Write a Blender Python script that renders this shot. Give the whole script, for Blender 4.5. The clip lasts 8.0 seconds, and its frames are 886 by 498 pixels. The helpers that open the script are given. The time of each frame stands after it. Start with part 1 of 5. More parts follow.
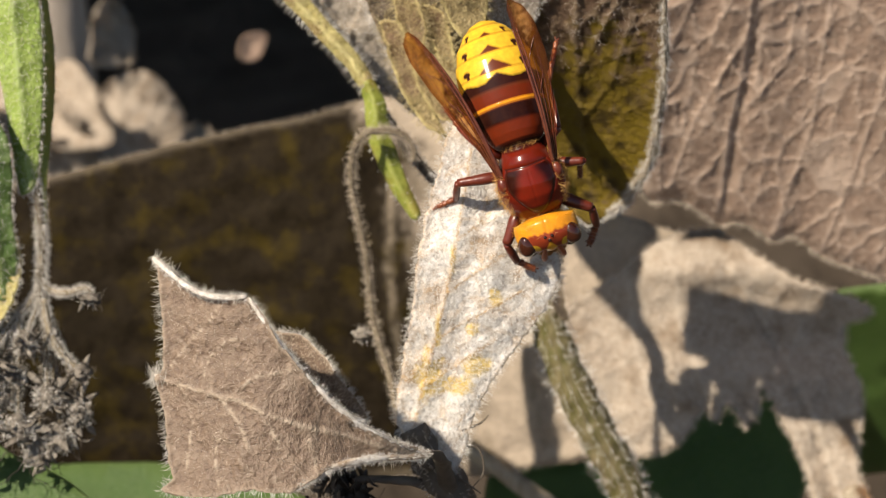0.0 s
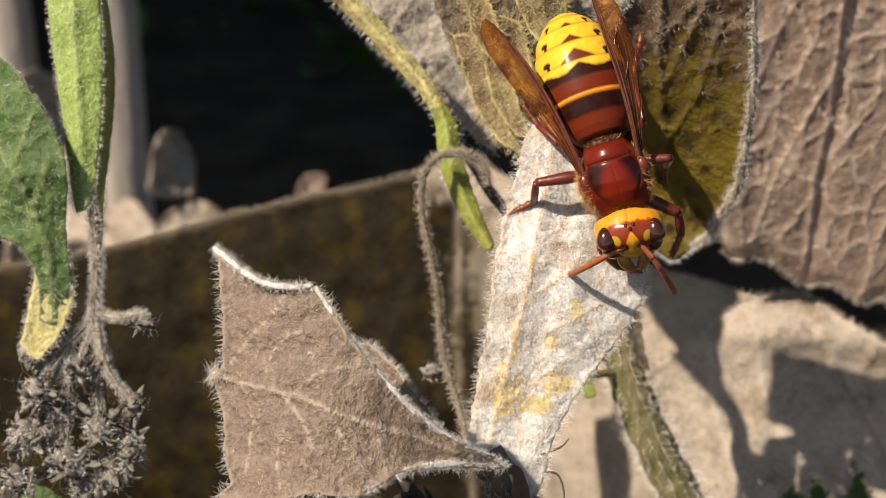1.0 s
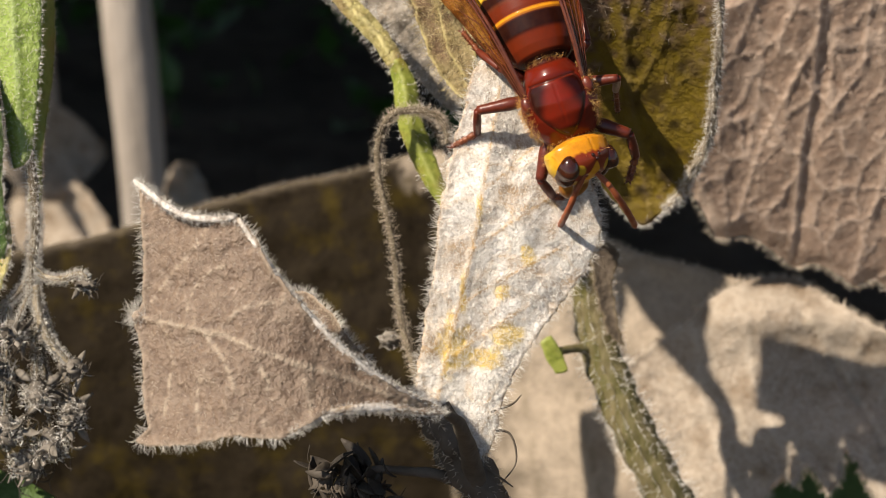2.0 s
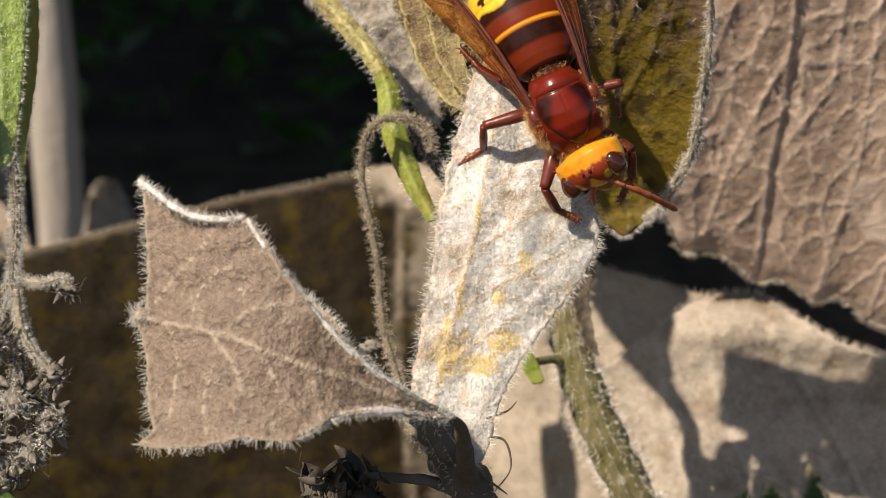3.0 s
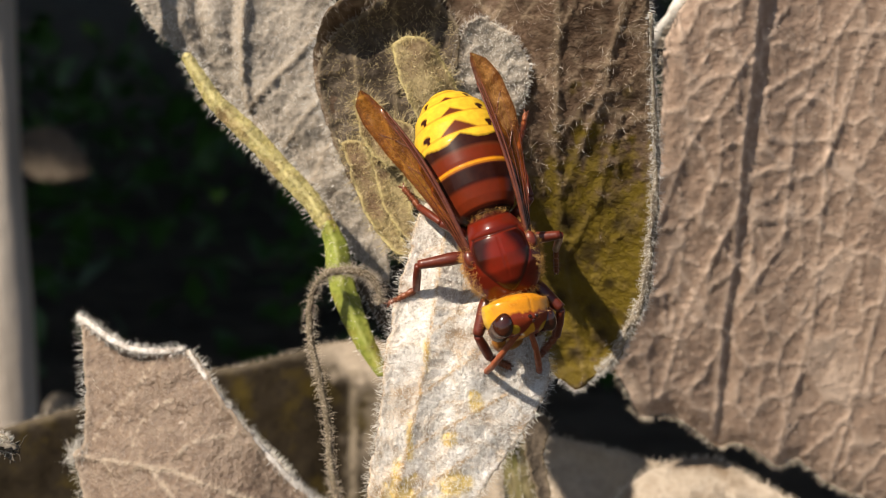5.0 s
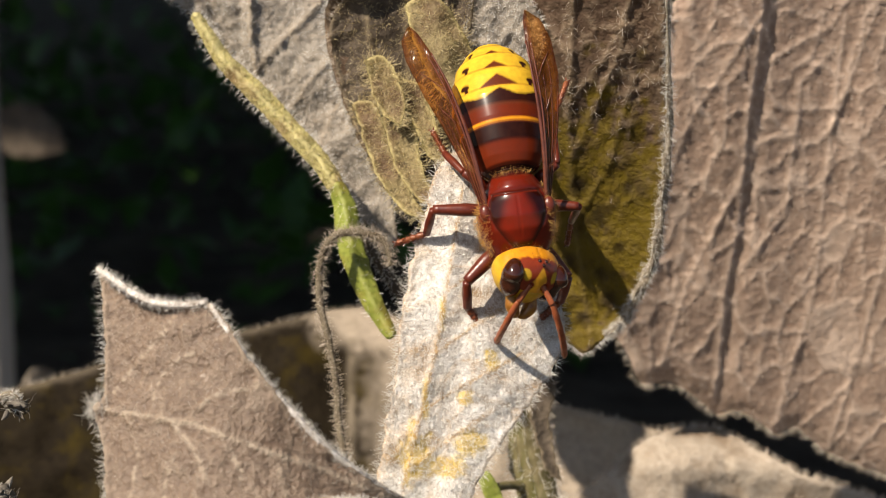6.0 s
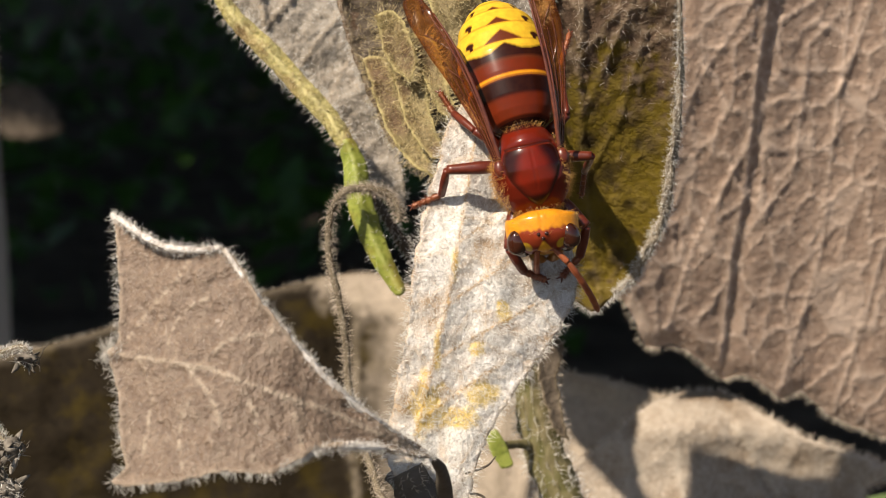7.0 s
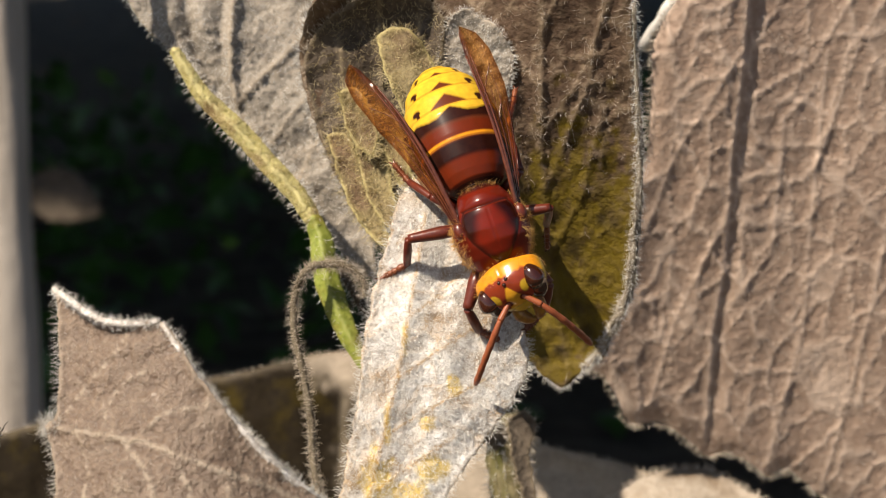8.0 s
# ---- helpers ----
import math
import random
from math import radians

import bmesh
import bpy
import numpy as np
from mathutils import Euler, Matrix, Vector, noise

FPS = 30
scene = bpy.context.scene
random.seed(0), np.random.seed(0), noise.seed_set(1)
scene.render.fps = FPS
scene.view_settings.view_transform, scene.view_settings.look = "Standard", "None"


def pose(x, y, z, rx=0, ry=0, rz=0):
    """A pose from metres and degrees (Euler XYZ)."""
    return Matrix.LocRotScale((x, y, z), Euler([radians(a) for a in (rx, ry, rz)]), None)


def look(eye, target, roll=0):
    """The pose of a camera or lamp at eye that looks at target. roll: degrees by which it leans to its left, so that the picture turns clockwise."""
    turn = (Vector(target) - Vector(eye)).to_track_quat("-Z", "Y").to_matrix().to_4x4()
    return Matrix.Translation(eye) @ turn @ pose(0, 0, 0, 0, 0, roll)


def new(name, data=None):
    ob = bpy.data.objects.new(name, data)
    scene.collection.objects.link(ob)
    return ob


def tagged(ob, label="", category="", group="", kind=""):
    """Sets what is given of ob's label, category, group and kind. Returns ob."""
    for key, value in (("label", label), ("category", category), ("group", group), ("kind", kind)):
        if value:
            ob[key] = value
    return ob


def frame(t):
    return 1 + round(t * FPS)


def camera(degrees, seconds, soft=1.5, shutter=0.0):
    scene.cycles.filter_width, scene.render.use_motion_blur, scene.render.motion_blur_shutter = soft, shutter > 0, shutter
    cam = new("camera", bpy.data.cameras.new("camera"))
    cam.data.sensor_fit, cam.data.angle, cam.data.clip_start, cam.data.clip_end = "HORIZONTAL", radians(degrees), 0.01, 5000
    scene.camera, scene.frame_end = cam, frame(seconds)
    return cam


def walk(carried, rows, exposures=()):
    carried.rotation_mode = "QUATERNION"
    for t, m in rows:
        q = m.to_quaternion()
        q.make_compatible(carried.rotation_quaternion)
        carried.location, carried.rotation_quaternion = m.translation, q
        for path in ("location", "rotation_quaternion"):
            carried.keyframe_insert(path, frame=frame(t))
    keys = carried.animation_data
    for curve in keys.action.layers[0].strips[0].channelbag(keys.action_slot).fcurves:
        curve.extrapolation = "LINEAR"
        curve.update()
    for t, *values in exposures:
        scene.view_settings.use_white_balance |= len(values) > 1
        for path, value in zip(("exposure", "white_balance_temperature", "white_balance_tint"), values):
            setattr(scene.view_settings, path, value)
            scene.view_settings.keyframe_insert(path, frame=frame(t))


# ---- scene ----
cam = camera(28, 8.0, 0.6)
PATH = [
    (0.0, (0.00274, -0.15586, 0.83212, 60.891, 0.666, 0.015)),
    (0.5, (0.00422, -0.15222, 0.82440, 62.198, 0.235, 1.272)),
    (0.8, (0.00161, -0.15103, 0.81642, 64.812, 0.795, 1.766)),
    (1.0, (0.00048, -0.15352, 0.81358, 66.567, 1.174, 1.742)),
    (1.5, (0.00341, -0.15461, 0.80899, 66.254, 0.746, 0.967)),
    (1.7, (0.00944, -0.14926, 0.80280, 67.974, 2.023, 3.216)),
    (3.0, (0.00009, -0.14967, 0.79919, 69.343, 0.124, 0.103)),
    (3.5, (-0.00000, -0.14894, 0.79839, 72.000, -0.000, -0.000)),
    (4.0, (0.00041, -0.14891, 0.79496, 73.678, 0.131, -0.507)),
    (4.5, (0.00079, -0.14955, 0.79357, 76.338, 0.095, -1.039)),
    (4.7, (0.00201, -0.14948, 0.79269, 76.589, 0.681, -0.994)),
    (5.8, (-0.00258, -0.15018, 0.78920, 76.767, 0.282, -2.260)),
    (6.0, (-0.00260, -0.14974, 0.78928, 76.131, 0.145, -2.199)),
    (6.5, (-0.00342, -0.15007, 0.78768, 75.900, 0.122, -2.121)),
    (7.0, (-0.00416, -0.15040, 0.78641, 75.703, -0.102, -2.340)),
    (7.5, (-0.00030, -0.14856, 0.78657, 75.511, -0.204, -2.276)),
    (8.0, (0.00394, -0.15084, 0.78576, 78.356, 0.424, -0.876)),
]
walk(cam, [(t, pose(*row)) for t, row in PATH])
cam.data.dof.use_dof = True
cam.data.dof.focus_distance = 0.152
cam.data.dof.aperture_fstop = 62

# ---- world, sun, exposure ----
from mathutils.geometry import delaunay_2d_cdt

SUN_WAY = Vector((0.84, 0.657, -1.212)).normalized()
world = bpy.data.worlds.new("sky")
scene.world = world
world.use_nodes = True
sky_node = world.node_tree.nodes.new("ShaderNodeTexSky")
sky_node.sky_type = "NISHITA"
sky_node.sun_disc = False
sky_node.sun_elevation = radians(48.7)
sky_node.sun_rotation = radians(232.0)
back_node = world.node_tree.nodes["Background"]
back_node.inputs["Strength"].default_value = 0.06
world.node_tree.links.new(sky_node.outputs["Color"], back_node.inputs["Color"])
sun = new("sun", bpy.data.lights.new("sun", "SUN"))
sun.data.energy = 5.0
sun.data.angle = radians(0.53)
sun.data.color = (1.0, 0.88, 0.73)
sun.matrix_world = look(-SUN_WAY * 6, (0, 0, 0))
scene.view_settings.exposure = 0.7

# ---- the plants' space: millimetres, x across, y away, z up; squared and fitted to the camera's view ----
HEIGHT = 0.75
BASE = pose(0, 0, HEIGHT, -18, 0, 0)
TURN = np.array(BASE.to_3x3())
rng = np.random.default_rng(7)


def world_of(p):
    return np.asarray(p, float) * 0.001 @ TURN.T + (0, 0, HEIGHT)


def root_of(ob):
    while ob.parent:
        ob = ob.parent
    return np.array(ob.location)


def root(name, place, label, category, group="", kind=""):
    ob = new(name)
    ob.location = place
    ob.empty_display_size = 0.02
    return tagged(ob, label, category, group, kind)


def make(name, verts, faces, material, parent=None, label="", smooth=True, attrs=(), kind=""):
    """One mesh object, its points given in the world, under its thing or part."""
    verts = np.asarray(verts, float)
    if parent is not None:
        verts = verts - root_of(parent)
    return raw(name, verts, faces, material, parent, label, smooth, attrs, kind)


def raw(name, verts, faces, material, parent=None, label="", smooth=True, attrs=(), kind=""):
    me = bpy.data.meshes.new(name)
    me.from_pydata([tuple(v) for v in np.asarray(verts).tolist()], [], [tuple(f) for f in faces])
    for key, values in attrs:
        values = np.asarray(values, np.float32)
        if values.ndim == 1:
            me.attributes.new(key, "FLOAT", "POINT").data.foreach_set("value", values)
        else:
            me.attributes.new(key, "FLOAT_COLOR", "POINT").data.foreach_set("color", np.c_[values, np.ones(len(values))].astype(np.float32).ravel())
    me.materials.append(material)
    if smooth:
        me.shade_smooth()
    ob = new(name, me)
    ob.parent = parent
    return tagged(ob, label, "", "", kind)


# ---- materials ----
class Nodes:
    def __init__(self, name):
        self.mat = bpy.data.materials.new(name)
        self.mat.use_nodes = True
        self.tree = self.mat.node_tree
        self.bsdf = self.tree.nodes["Principled BSDF"]
        self.out = self.tree.nodes["Material Output"]

    def node(self, kind, **inputs):
        n = self.tree.nodes.new(kind)
        for key, value in inputs.items():
            self.put(n.inputs[key.replace("_", " ")], value)
        return n

    def put(self, socket, value):
        if isinstance(value, bpy.types.NodeSocket):
            self.tree.links.new(value, socket)
        elif isinstance(value, tuple) and len(value) == 3 and len(socket.default_value) == 4:
            socket.default_value = (*value, 1)
        else:
            socket.default_value = value

    def noise(self, scale, detail=3.0, rough=0.55, stretch=None):
        co = self.tree.nodes.new("ShaderNodeTexCoord").outputs["Object"]
        if stretch:
            m = self.tree.nodes.new("ShaderNodeMapping")
            m.inputs["Scale"].default_value = stretch
            self.tree.links.new(co, m.inputs["Vector"])
            co = m.outputs["Vector"]
        return self.node("ShaderNodeTexNoise", Vector=co, Scale=scale, Detail=detail, Roughness=rough).outputs["Fac"]

    def ramp(self, fac, low, high):
        return self.node("ShaderNodeMapRange", Value=fac, From_Min=low, From_Max=high).outputs["Result"]

    def mix(self, fac, a, b):
        n = self.tree.nodes.new("ShaderNodeMix")
        n.data_type = "RGBA"
        self.put(n.inputs[0], fac)
        self.put(n.inputs[6], a)
        self.put(n.inputs[7], b)
        return n.outputs[2]

    def scaled(self, a, b):
        n = self.tree.nodes.new("ShaderNodeMath")
        n.operation = "MULTIPLY"
        self.put(n.inputs[0], a)
        self.put(n.inputs[1], b)
        return n.outputs[0]

    def attr(self, name, out="Fac"):
        n = self.tree.nodes.new("ShaderNodeAttribute")
        n.attribute_name = name
        return n.outputs[out]

    def bump(self, height, distance, strength=0.8, normal=None):
        n = self.node("ShaderNodeBump", Height=height, Distance=distance, Strength=strength)
        if normal is not None:
            self.put(n.inputs["Normal"], normal)
        return n.outputs["Normal"]

    def surface(self, **inputs):
        for key, value in inputs.items():
            self.put(self.bsdf.inputs[key.replace("_", " ")], value)
        return self.mat

    def thin(self, colour, share):
        """Light that comes through from the far side, as it does through a leaf."""
        t = self.node("ShaderNodeBsdfTranslucent", Color=colour)
        m = self.tree.nodes.new("ShaderNodeMixShader")
        m.inputs[0].default_value = share
        self.tree.links.new(self.bsdf.outputs[0], m.inputs[1])
        self.tree.links.new(t.outputs[0], m.inputs[2])
        self.tree.links.new(m.outputs[0], self.out.inputs["Surface"])


def leaf_matter(name, dark, mid, light, vein, stain=None, stain_at=(0.55, 0.7), through_colour=None, share=0.15, rough=0.75, grain=1.0, bump=0.00012, shine=0.3, spot=None, thin_spot=None, pitted=0.55):
    """Leaf skin: blotches some millimetres wide, fine grain, paler veins, stains."""
    n = Nodes(name)
    blotch = n.ramp(n.noise(140, 4), 0.3, 0.7)
    fine = n.ramp(n.noise(1500 * grain, 4, 0.65), 0.32, 0.68)
    speck = n.noise(5200 * grain, 2)
    colour = n.mix(blotch, dark, mid)
    colour = n.mix(n.scaled(fine, 0.75), colour, light)
    pits = n.ramp(n.noise(2700 * grain, 3, 0.7), 0.53, 0.68)
    colour = n.mix(n.scaled(pits, pitted), colour, tuple(0.55 * c for c in dark))
    if stain:
        colour = n.mix(n.ramp(n.noise(210, 3), *stain_at), colour, stain)
    if spot:
        patch = n.mix(n.scaled(fine, 0.12 if thin_spot else 0.3), spot, light)
        if thin_spot:
            patch = n.mix(n.scaled(n.ramp(n.noise(420, 3), 0.52, 0.68), 0.75), patch, (0.05, 0.03, 0.007))
        colour = n.mix(n.attr("spot"), colour, patch)
        colour = n.mix(n.scaled(n.attr("freckle"), 0.85), colour, (0.022, 0.014, 0.005))
    ribs = n.scaled(n.attr("vein"), 0.8)
    if thin_spot:
        ribs = n.scaled(ribs, n.node("ShaderNodeMapRange", Value=n.attr("spot"), To_Min=1.0, To_Max=0.15).outputs["Result"])
    colour = n.mix(ribs, colour, vein)
    normal = n.bump(fine, bump, 0.9)
    normal = n.bump(speck, bump * 0.4, 0.6, normal)
    n.surface(Base_Color=colour, Roughness=rough, Normal=normal)
    n.bsdf.inputs["Specular IOR Level"].default_value = shine
    if through_colour:
        glow = n.mix(n.scaled(fine, 0.5), through_colour, dark)
        if thin_spot:
            glow = n.mix(n.attr("spot"), glow, n.mix(n.scaled(blotch, 0.8), thin_spot, through_colour))
        n.thin(glow, share)
    return n.mat


def plain_matter(name, a, b, scale=400, rough=0.6, bump=0.0001, shine=0.3, stretch=None):
    n = Nodes(name)
    f = n.ramp(n.noise(scale, 4, 0.6, stretch), 0.3, 0.7)
    g = n.noise(scale * 6, 2)
    n.surface(Base_Color=n.mix(f, a, b), Roughness=rough, Normal=n.bump(g, bump, 0.7, n.bump(f, bump * 2, 0.6)))
    n.bsdf.inputs["Specular IOR Level"].default_value = shine
    return n.mat


def hair_matter(name, a, b):
    n = Nodes(name)
    r = n.tree.nodes.new("ShaderNodeNewGeometry").outputs["Random Per Island"]
    n.surface(Base_Color=n.mix(r, a, b), Roughness=0.55)
    n.thin(b, 0.3)
    return n.mat


WHITE_LEAF = leaf_matter("felted_leaf", spot=(0.60, 0.42, 0.09), dark=(0.24, 0.17, 0.115), mid=(0.70, 0.66, 0.60), light=(0.90, 0.88, 0.85), vein=(0.40, 0.24, 0.08), rough=0.9, bump=0.00012, shine=0.1, stain=(0.34, 0.24, 0.15), stain_at=(0.52, 0.68), through_colour=(0.4, 0.3, 0.15), share=0.08)
TRI_LEAF = leaf_matter("dry_leaf", (0.105, 0.066, 0.044), (0.155, 0.105, 0.073), (0.26, 0.19, 0.135), (0.44, 0.36, 0.27), rough=0.46, bump=0.00018, shine=0.5, pitted=0.6, through_colour=(0.3, 0.18, 0.08), share=0.08)
CUP_LEAF = leaf_matter("cupped_leaf", (0.078, 0.046, 0.029), (0.135, 0.083, 0.052), (0.205, 0.135, 0.09), (0.40, 0.30, 0.20), stain=(0.05, 0.03, 0.018), stain_at=(0.5, 0.66), spot=(0.165, 0.116, 0.006), thin_spot=(0.31, 0.235, 0.012), through_colour=(0.12, 0.075, 0.02), share=0.3, rough=0.6)
PALE_LEAF = leaf_matter("bleached_leaf", (0.25, 0.195, 0.145), (0.37, 0.305, 0.235), (0.49, 0.42, 0.34), (0.49, 0.42, 0.34), stain=(0.21, 0.155, 0.105), stain_at=(0.5, 0.7), rough=0.85, shine=0.15, through_colour=(0.4, 0.3, 0.2), share=0.1)
GREY_LEAF = leaf_matter("grey_leaf", (0.16, 0.13, 0.10), (0.27, 0.235, 0.19), (0.45, 0.41, 0.355), (0.40, 0.33, 0.25), rough=0.85, shine=0.15, through_colour=(0.3, 0.25, 0.15), share=0.1)
RIGHT_LEAF = leaf_matter("brown_leaf", (0.32, 0.215, 0.155), (0.41, 0.285, 0.21), (0.49, 0.355, 0.27), (0.74, 0.58, 0.46), rough=0.75, grain=0.7, shine=0.25, bump=0.00008, pitted=0.35, through_colour=(0.3, 0.18, 0.1), share=0.1)
# the very dark brown holds shade in its colour; the mottles are the leaf's own
BACK_LEAF = leaf_matter("mottled_shade_dark_leaf", (0.007, 0.0046, 0.0024), (0.012, 0.0082, 0.004), (0.018, 0.013, 0.0065), (0.19, 0.155, 0.112), stain=(0.036, 0.025, 0.003), stain_at=(0.5, 0.78), rough=0.8, grain=0.4, shine=0.08, spot=(0.34, 0.28, 0.215))
GREEN_LEAF = leaf_matter("green_leaf", (0.035, 0.075, 0.012), (0.06, 0.12, 0.02), (0.11, 0.17, 0.05), (0.20, 0.26, 0.09), rough=0.55, shine=0.4, through_colour=(0.15, 0.3, 0.03), share=0.25)
OLIVE_SKIN = leaf_matter("olive_green_skin", (0.13, 0.165, 0.018), (0.20, 0.235, 0.03), (0.28, 0.30, 0.06), (0.30, 0.32, 0.09), stain=(0.22, 0.18, 0.03), stain_at=(0.48, 0.6), bump=0.00004, rough=0.5, shine=0.4)
LIME_SKIN = leaf_matter("lime_green_skin", (0.17, 0.26, 0.03), (0.26, 0.36, 0.05), (0.38, 0.46, 0.14), (0.34, 0.42, 0.16), rough=0.5, shine=0.4, through_colour=(0.2, 0.35, 0.03), share=0.15)
YELLOW_SKIN = leaf_matter("yellow_green_skin", (0.24, 0.20, 0.05), (0.40, 0.34, 0.11), (0.56, 0.50, 0.24), (0.56, 0.50, 0.24), stain=(0.22, 0.14, 0.06), stain_at=(0.52, 0.66), rough=0.6)
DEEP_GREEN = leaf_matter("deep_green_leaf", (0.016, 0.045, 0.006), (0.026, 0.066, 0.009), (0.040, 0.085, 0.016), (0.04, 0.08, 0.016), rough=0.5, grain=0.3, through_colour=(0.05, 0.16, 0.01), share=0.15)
BRACT = leaf_matter("straw_bract", (0.12, 0.085, 0.04), (0.19, 0.145, 0.065), (0.29, 0.235, 0.11), (0.52, 0.44, 0.18), stain=(0.12, 0.075, 0.04), stain_at=(0.44, 0.6), rough=0.7)
CALYX = leaf_matter("withered_calyx", (0.05, 0.037, 0.026), (0.09, 0.067, 0.047), (0.15, 0.118, 0.085), (0.27, 0.21, 0.13), stain=(0.035, 0.025, 0.017), stain_at=(0.5, 0.66), rough=0.8)
RIM_SKIN = leaf_matter("tan_margin", (0.10, 0.075, 0.05), (0.26, 0.21, 0.15), (0.46, 0.40, 0.31), (0.5, 0.44, 0.32), rough=0.8)
STEM_SKIN = plain_matter("dry_stem", (0.20, 0.16, 0.10), (0.36, 0.31, 0.24), 350, 0.8, stretch=(3, 3, 0.6))
HOOK_SKIN = plain_matter("grey_brown_stalk", (0.09, 0.07, 0.045), (0.20, 0.165, 0.115), 350, 0.8)
GREEN_STEM = plain_matter("grey_green_stem", (0.075, 0.07, 0.016), (0.19, 0.155, 0.085), 260, 0.7, stretch=(3, 3, 0.5))
DARK_STEM = plain_matter("dark_stem", (0.07, 0.055, 0.04), (0.14, 0.115, 0.09), 300, 0.8)
HEAD_GREY = plain_matter("withered_floret", (0.04, 0.032, 0.024), (0.27, 0.24, 0.20), 420, 0.75)
HEAD_DARK = plain_matter("blackened_floret", (0.03, 0.025, 0.02), (0.08, 0.065, 0.05), 260, 0.7)
HAIR_WHITE = hair_matter("white_hair", (0.50, 0.46, 0.40), (0.90, 0.88, 0.84))
HAIR_PURE = hair_matter("felt_hair", (0.72, 0.69, 0.64), (0.94, 0.93, 0.90))
HAIR_STRAW = hair_matter("straw_hair", (0.34, 0.26, 0.11), (0.70, 0.60, 0.36))
HAIR_TAN = hair_matter("tan_hair", (0.45, 0.37, 0.28), (0.72, 0.64, 0.54))
HAIR_GOLD = hair_matter("golden_hair", (0.36, 0.18, 0.04), (0.70, 0.42, 0.12))
SOIL = plain_matter("soil", (0.034, 0.026, 0.019), (0.08, 0.063, 0.048), 9, 0.95, 0.01, 0.1)
WOOD = plain_matter("weathered_wood", (0.25, 0.215, 0.18), (0.42, 0.37, 0.32), 30, 0.85, 0.001, 0.2, (4, 4, 0.4))
BARK = plain_matter("bark", (0.06, 0.045, 0.03), (0.13, 0.10, 0.075), 12, 0.9, 0.004)


# ---- builders ----
def tube(points, radii, sides=10, per=4, wobble=0.0):
    """A round stalk along a smooth line through the points, closed at its ends."""
    pts = np.asarray(points, float)
    rad = np.interp(np.linspace(0, 1, (len(pts) - 1) * per + 1), np.linspace(0, 1, len(radii)), radii)
    ext = np.vstack([2 * pts[0] - pts[1], pts, 2 * pts[-1] - pts[-2]])
    line = []
    for i in range(1, len(ext) - 2):
        a, b, c, d = ext[i - 1:i + 3]
        for k in range(per):
            u = k / per
            line.append(0.5 * (2 * b + (c - a) * u + (2 * a - 5 * b + 4 * c - d) * u * u + (3 * b - a - 3 * c + d) * u ** 3))
    line.append(pts[-1])
    line = np.array(line)
    way = np.gradient(line, axis=0)
    way /= np.linalg.norm(way, axis=1)[:, None] + 1e-12
    side = np.cross(way[0], (0.3, 0.8, 0.5))
    verts, faces = [], []
    ang = np.linspace(0, 2 * np.pi, sides, endpoint=False)
    for i, p in enumerate(line):
        side = side - way[i] * (side @ way[i])
        side /= np.linalg.norm(side) + 1e-12
        up = np.cross(way[i], side)
        r = rad[i] * (1 + wobble * np.sin(ang * 3 + i * 0.9) + wobble * 0.7 * np.cos(ang * 2 - i * 1.7))
        verts.extend(p + np.outer(np.cos(ang) * r, side) + np.outer(np.sin(ang) * r, up))
    for i in range(len(line) - 1):
        for k in range(sides):
            m = (k + 1) % sides
            faces.append((i * sides + k, i * sides + m, (i + 1) * sides + m, (i + 1) * sides + k))
    faces.append(tuple(reversed(range(sides))))
    faces.append(tuple(range((len(line) - 1) * sides, len(line) * sides)))
    return np.array(verts), faces


def joined(pieces):
    verts, faces, n = [], [], 0
    for v, f in pieces:
        verts.append(v)
        faces += [tuple(i + n for i in q) for q in f]
        n += len(v)
    return np.vstack(verts), faces


def hairs(p, way, length, radius, bend=0.35, lean=0.45, seed=1):
    """Tapering bent hairs at the points p, pointing along way."""
    g = np.random.default_rng(seed)
    n = len(p)
    way = way + g.normal(0, lean, (n, 3))
    way /= np.linalg.norm(way, axis=1)[:, None]
    a = np.cross(way, g.normal(0, 1, (n, 3)))
    a /= np.linalg.norm(a, axis=1)[:, None] + 1e-9
    b = np.cross(way, a)
    ln = length * g.uniform(0.45, 1.25, (n, 1))
    mid = p + way * ln * 0.5 + a * ln * bend * 0.12
    tip = p + way * ln * (1 - bend * 0.3) + a * ln * bend * g.uniform(0.3, 1.2, (n, 1))
    rows = []
    for c, r in ((p - way * radius, radius), (mid, radius * 0.75)):
        for k in range(3):
            t = 2 * np.pi * k / 3
            rows.append(c + (a * np.cos(t) + b * np.sin(t)) * r)
    rows.append(tip)
    verts = np.stack(rows, 1).reshape(-1, 3)
    base = (np.arange(n) * 7)[:, None]
    quads = np.concatenate([base + np.array([[k, (k + 1) % 3, 3 + (k + 1) % 3, 3 + k]]) for k in range(3)])
    tris = np.concatenate([base + np.array([[3 + k, 3 + (k + 1) % 3, 6]]) for k in range(3)])
    return verts, quads.tolist() + tris.tolist()


def smooth_loop(outline, step, jag=0.0, seed=0):
    pts = np.asarray(outline, float)
    n = len(pts)
    out = []
    for i in range(n):
        a, b, c, d = pts[i - 1], pts[i], pts[(i + 1) % n], pts[(i + 2) % n]
        m = max(2, int(np.linalg.norm(c - b) / step))
        for k in range(m):
            u = k / m
            q = 0.5 * (2 * b + (c - a) * u + (2 * a - 5 * b + 4 * c - d) * u * u + (3 * b - a - 3 * c + d) * u ** 3)
            out.append(0.5 * q + 0.5 * (b + (c - b) * u))
    out = np.array(out)
    if jag:
        g = np.random.default_rng(seed)
        j = g.normal(0, jag, (len(out), 2))
        out = out + 0.6 * j + 0.4 * np.roll(j, 1, axis=0)
    return out


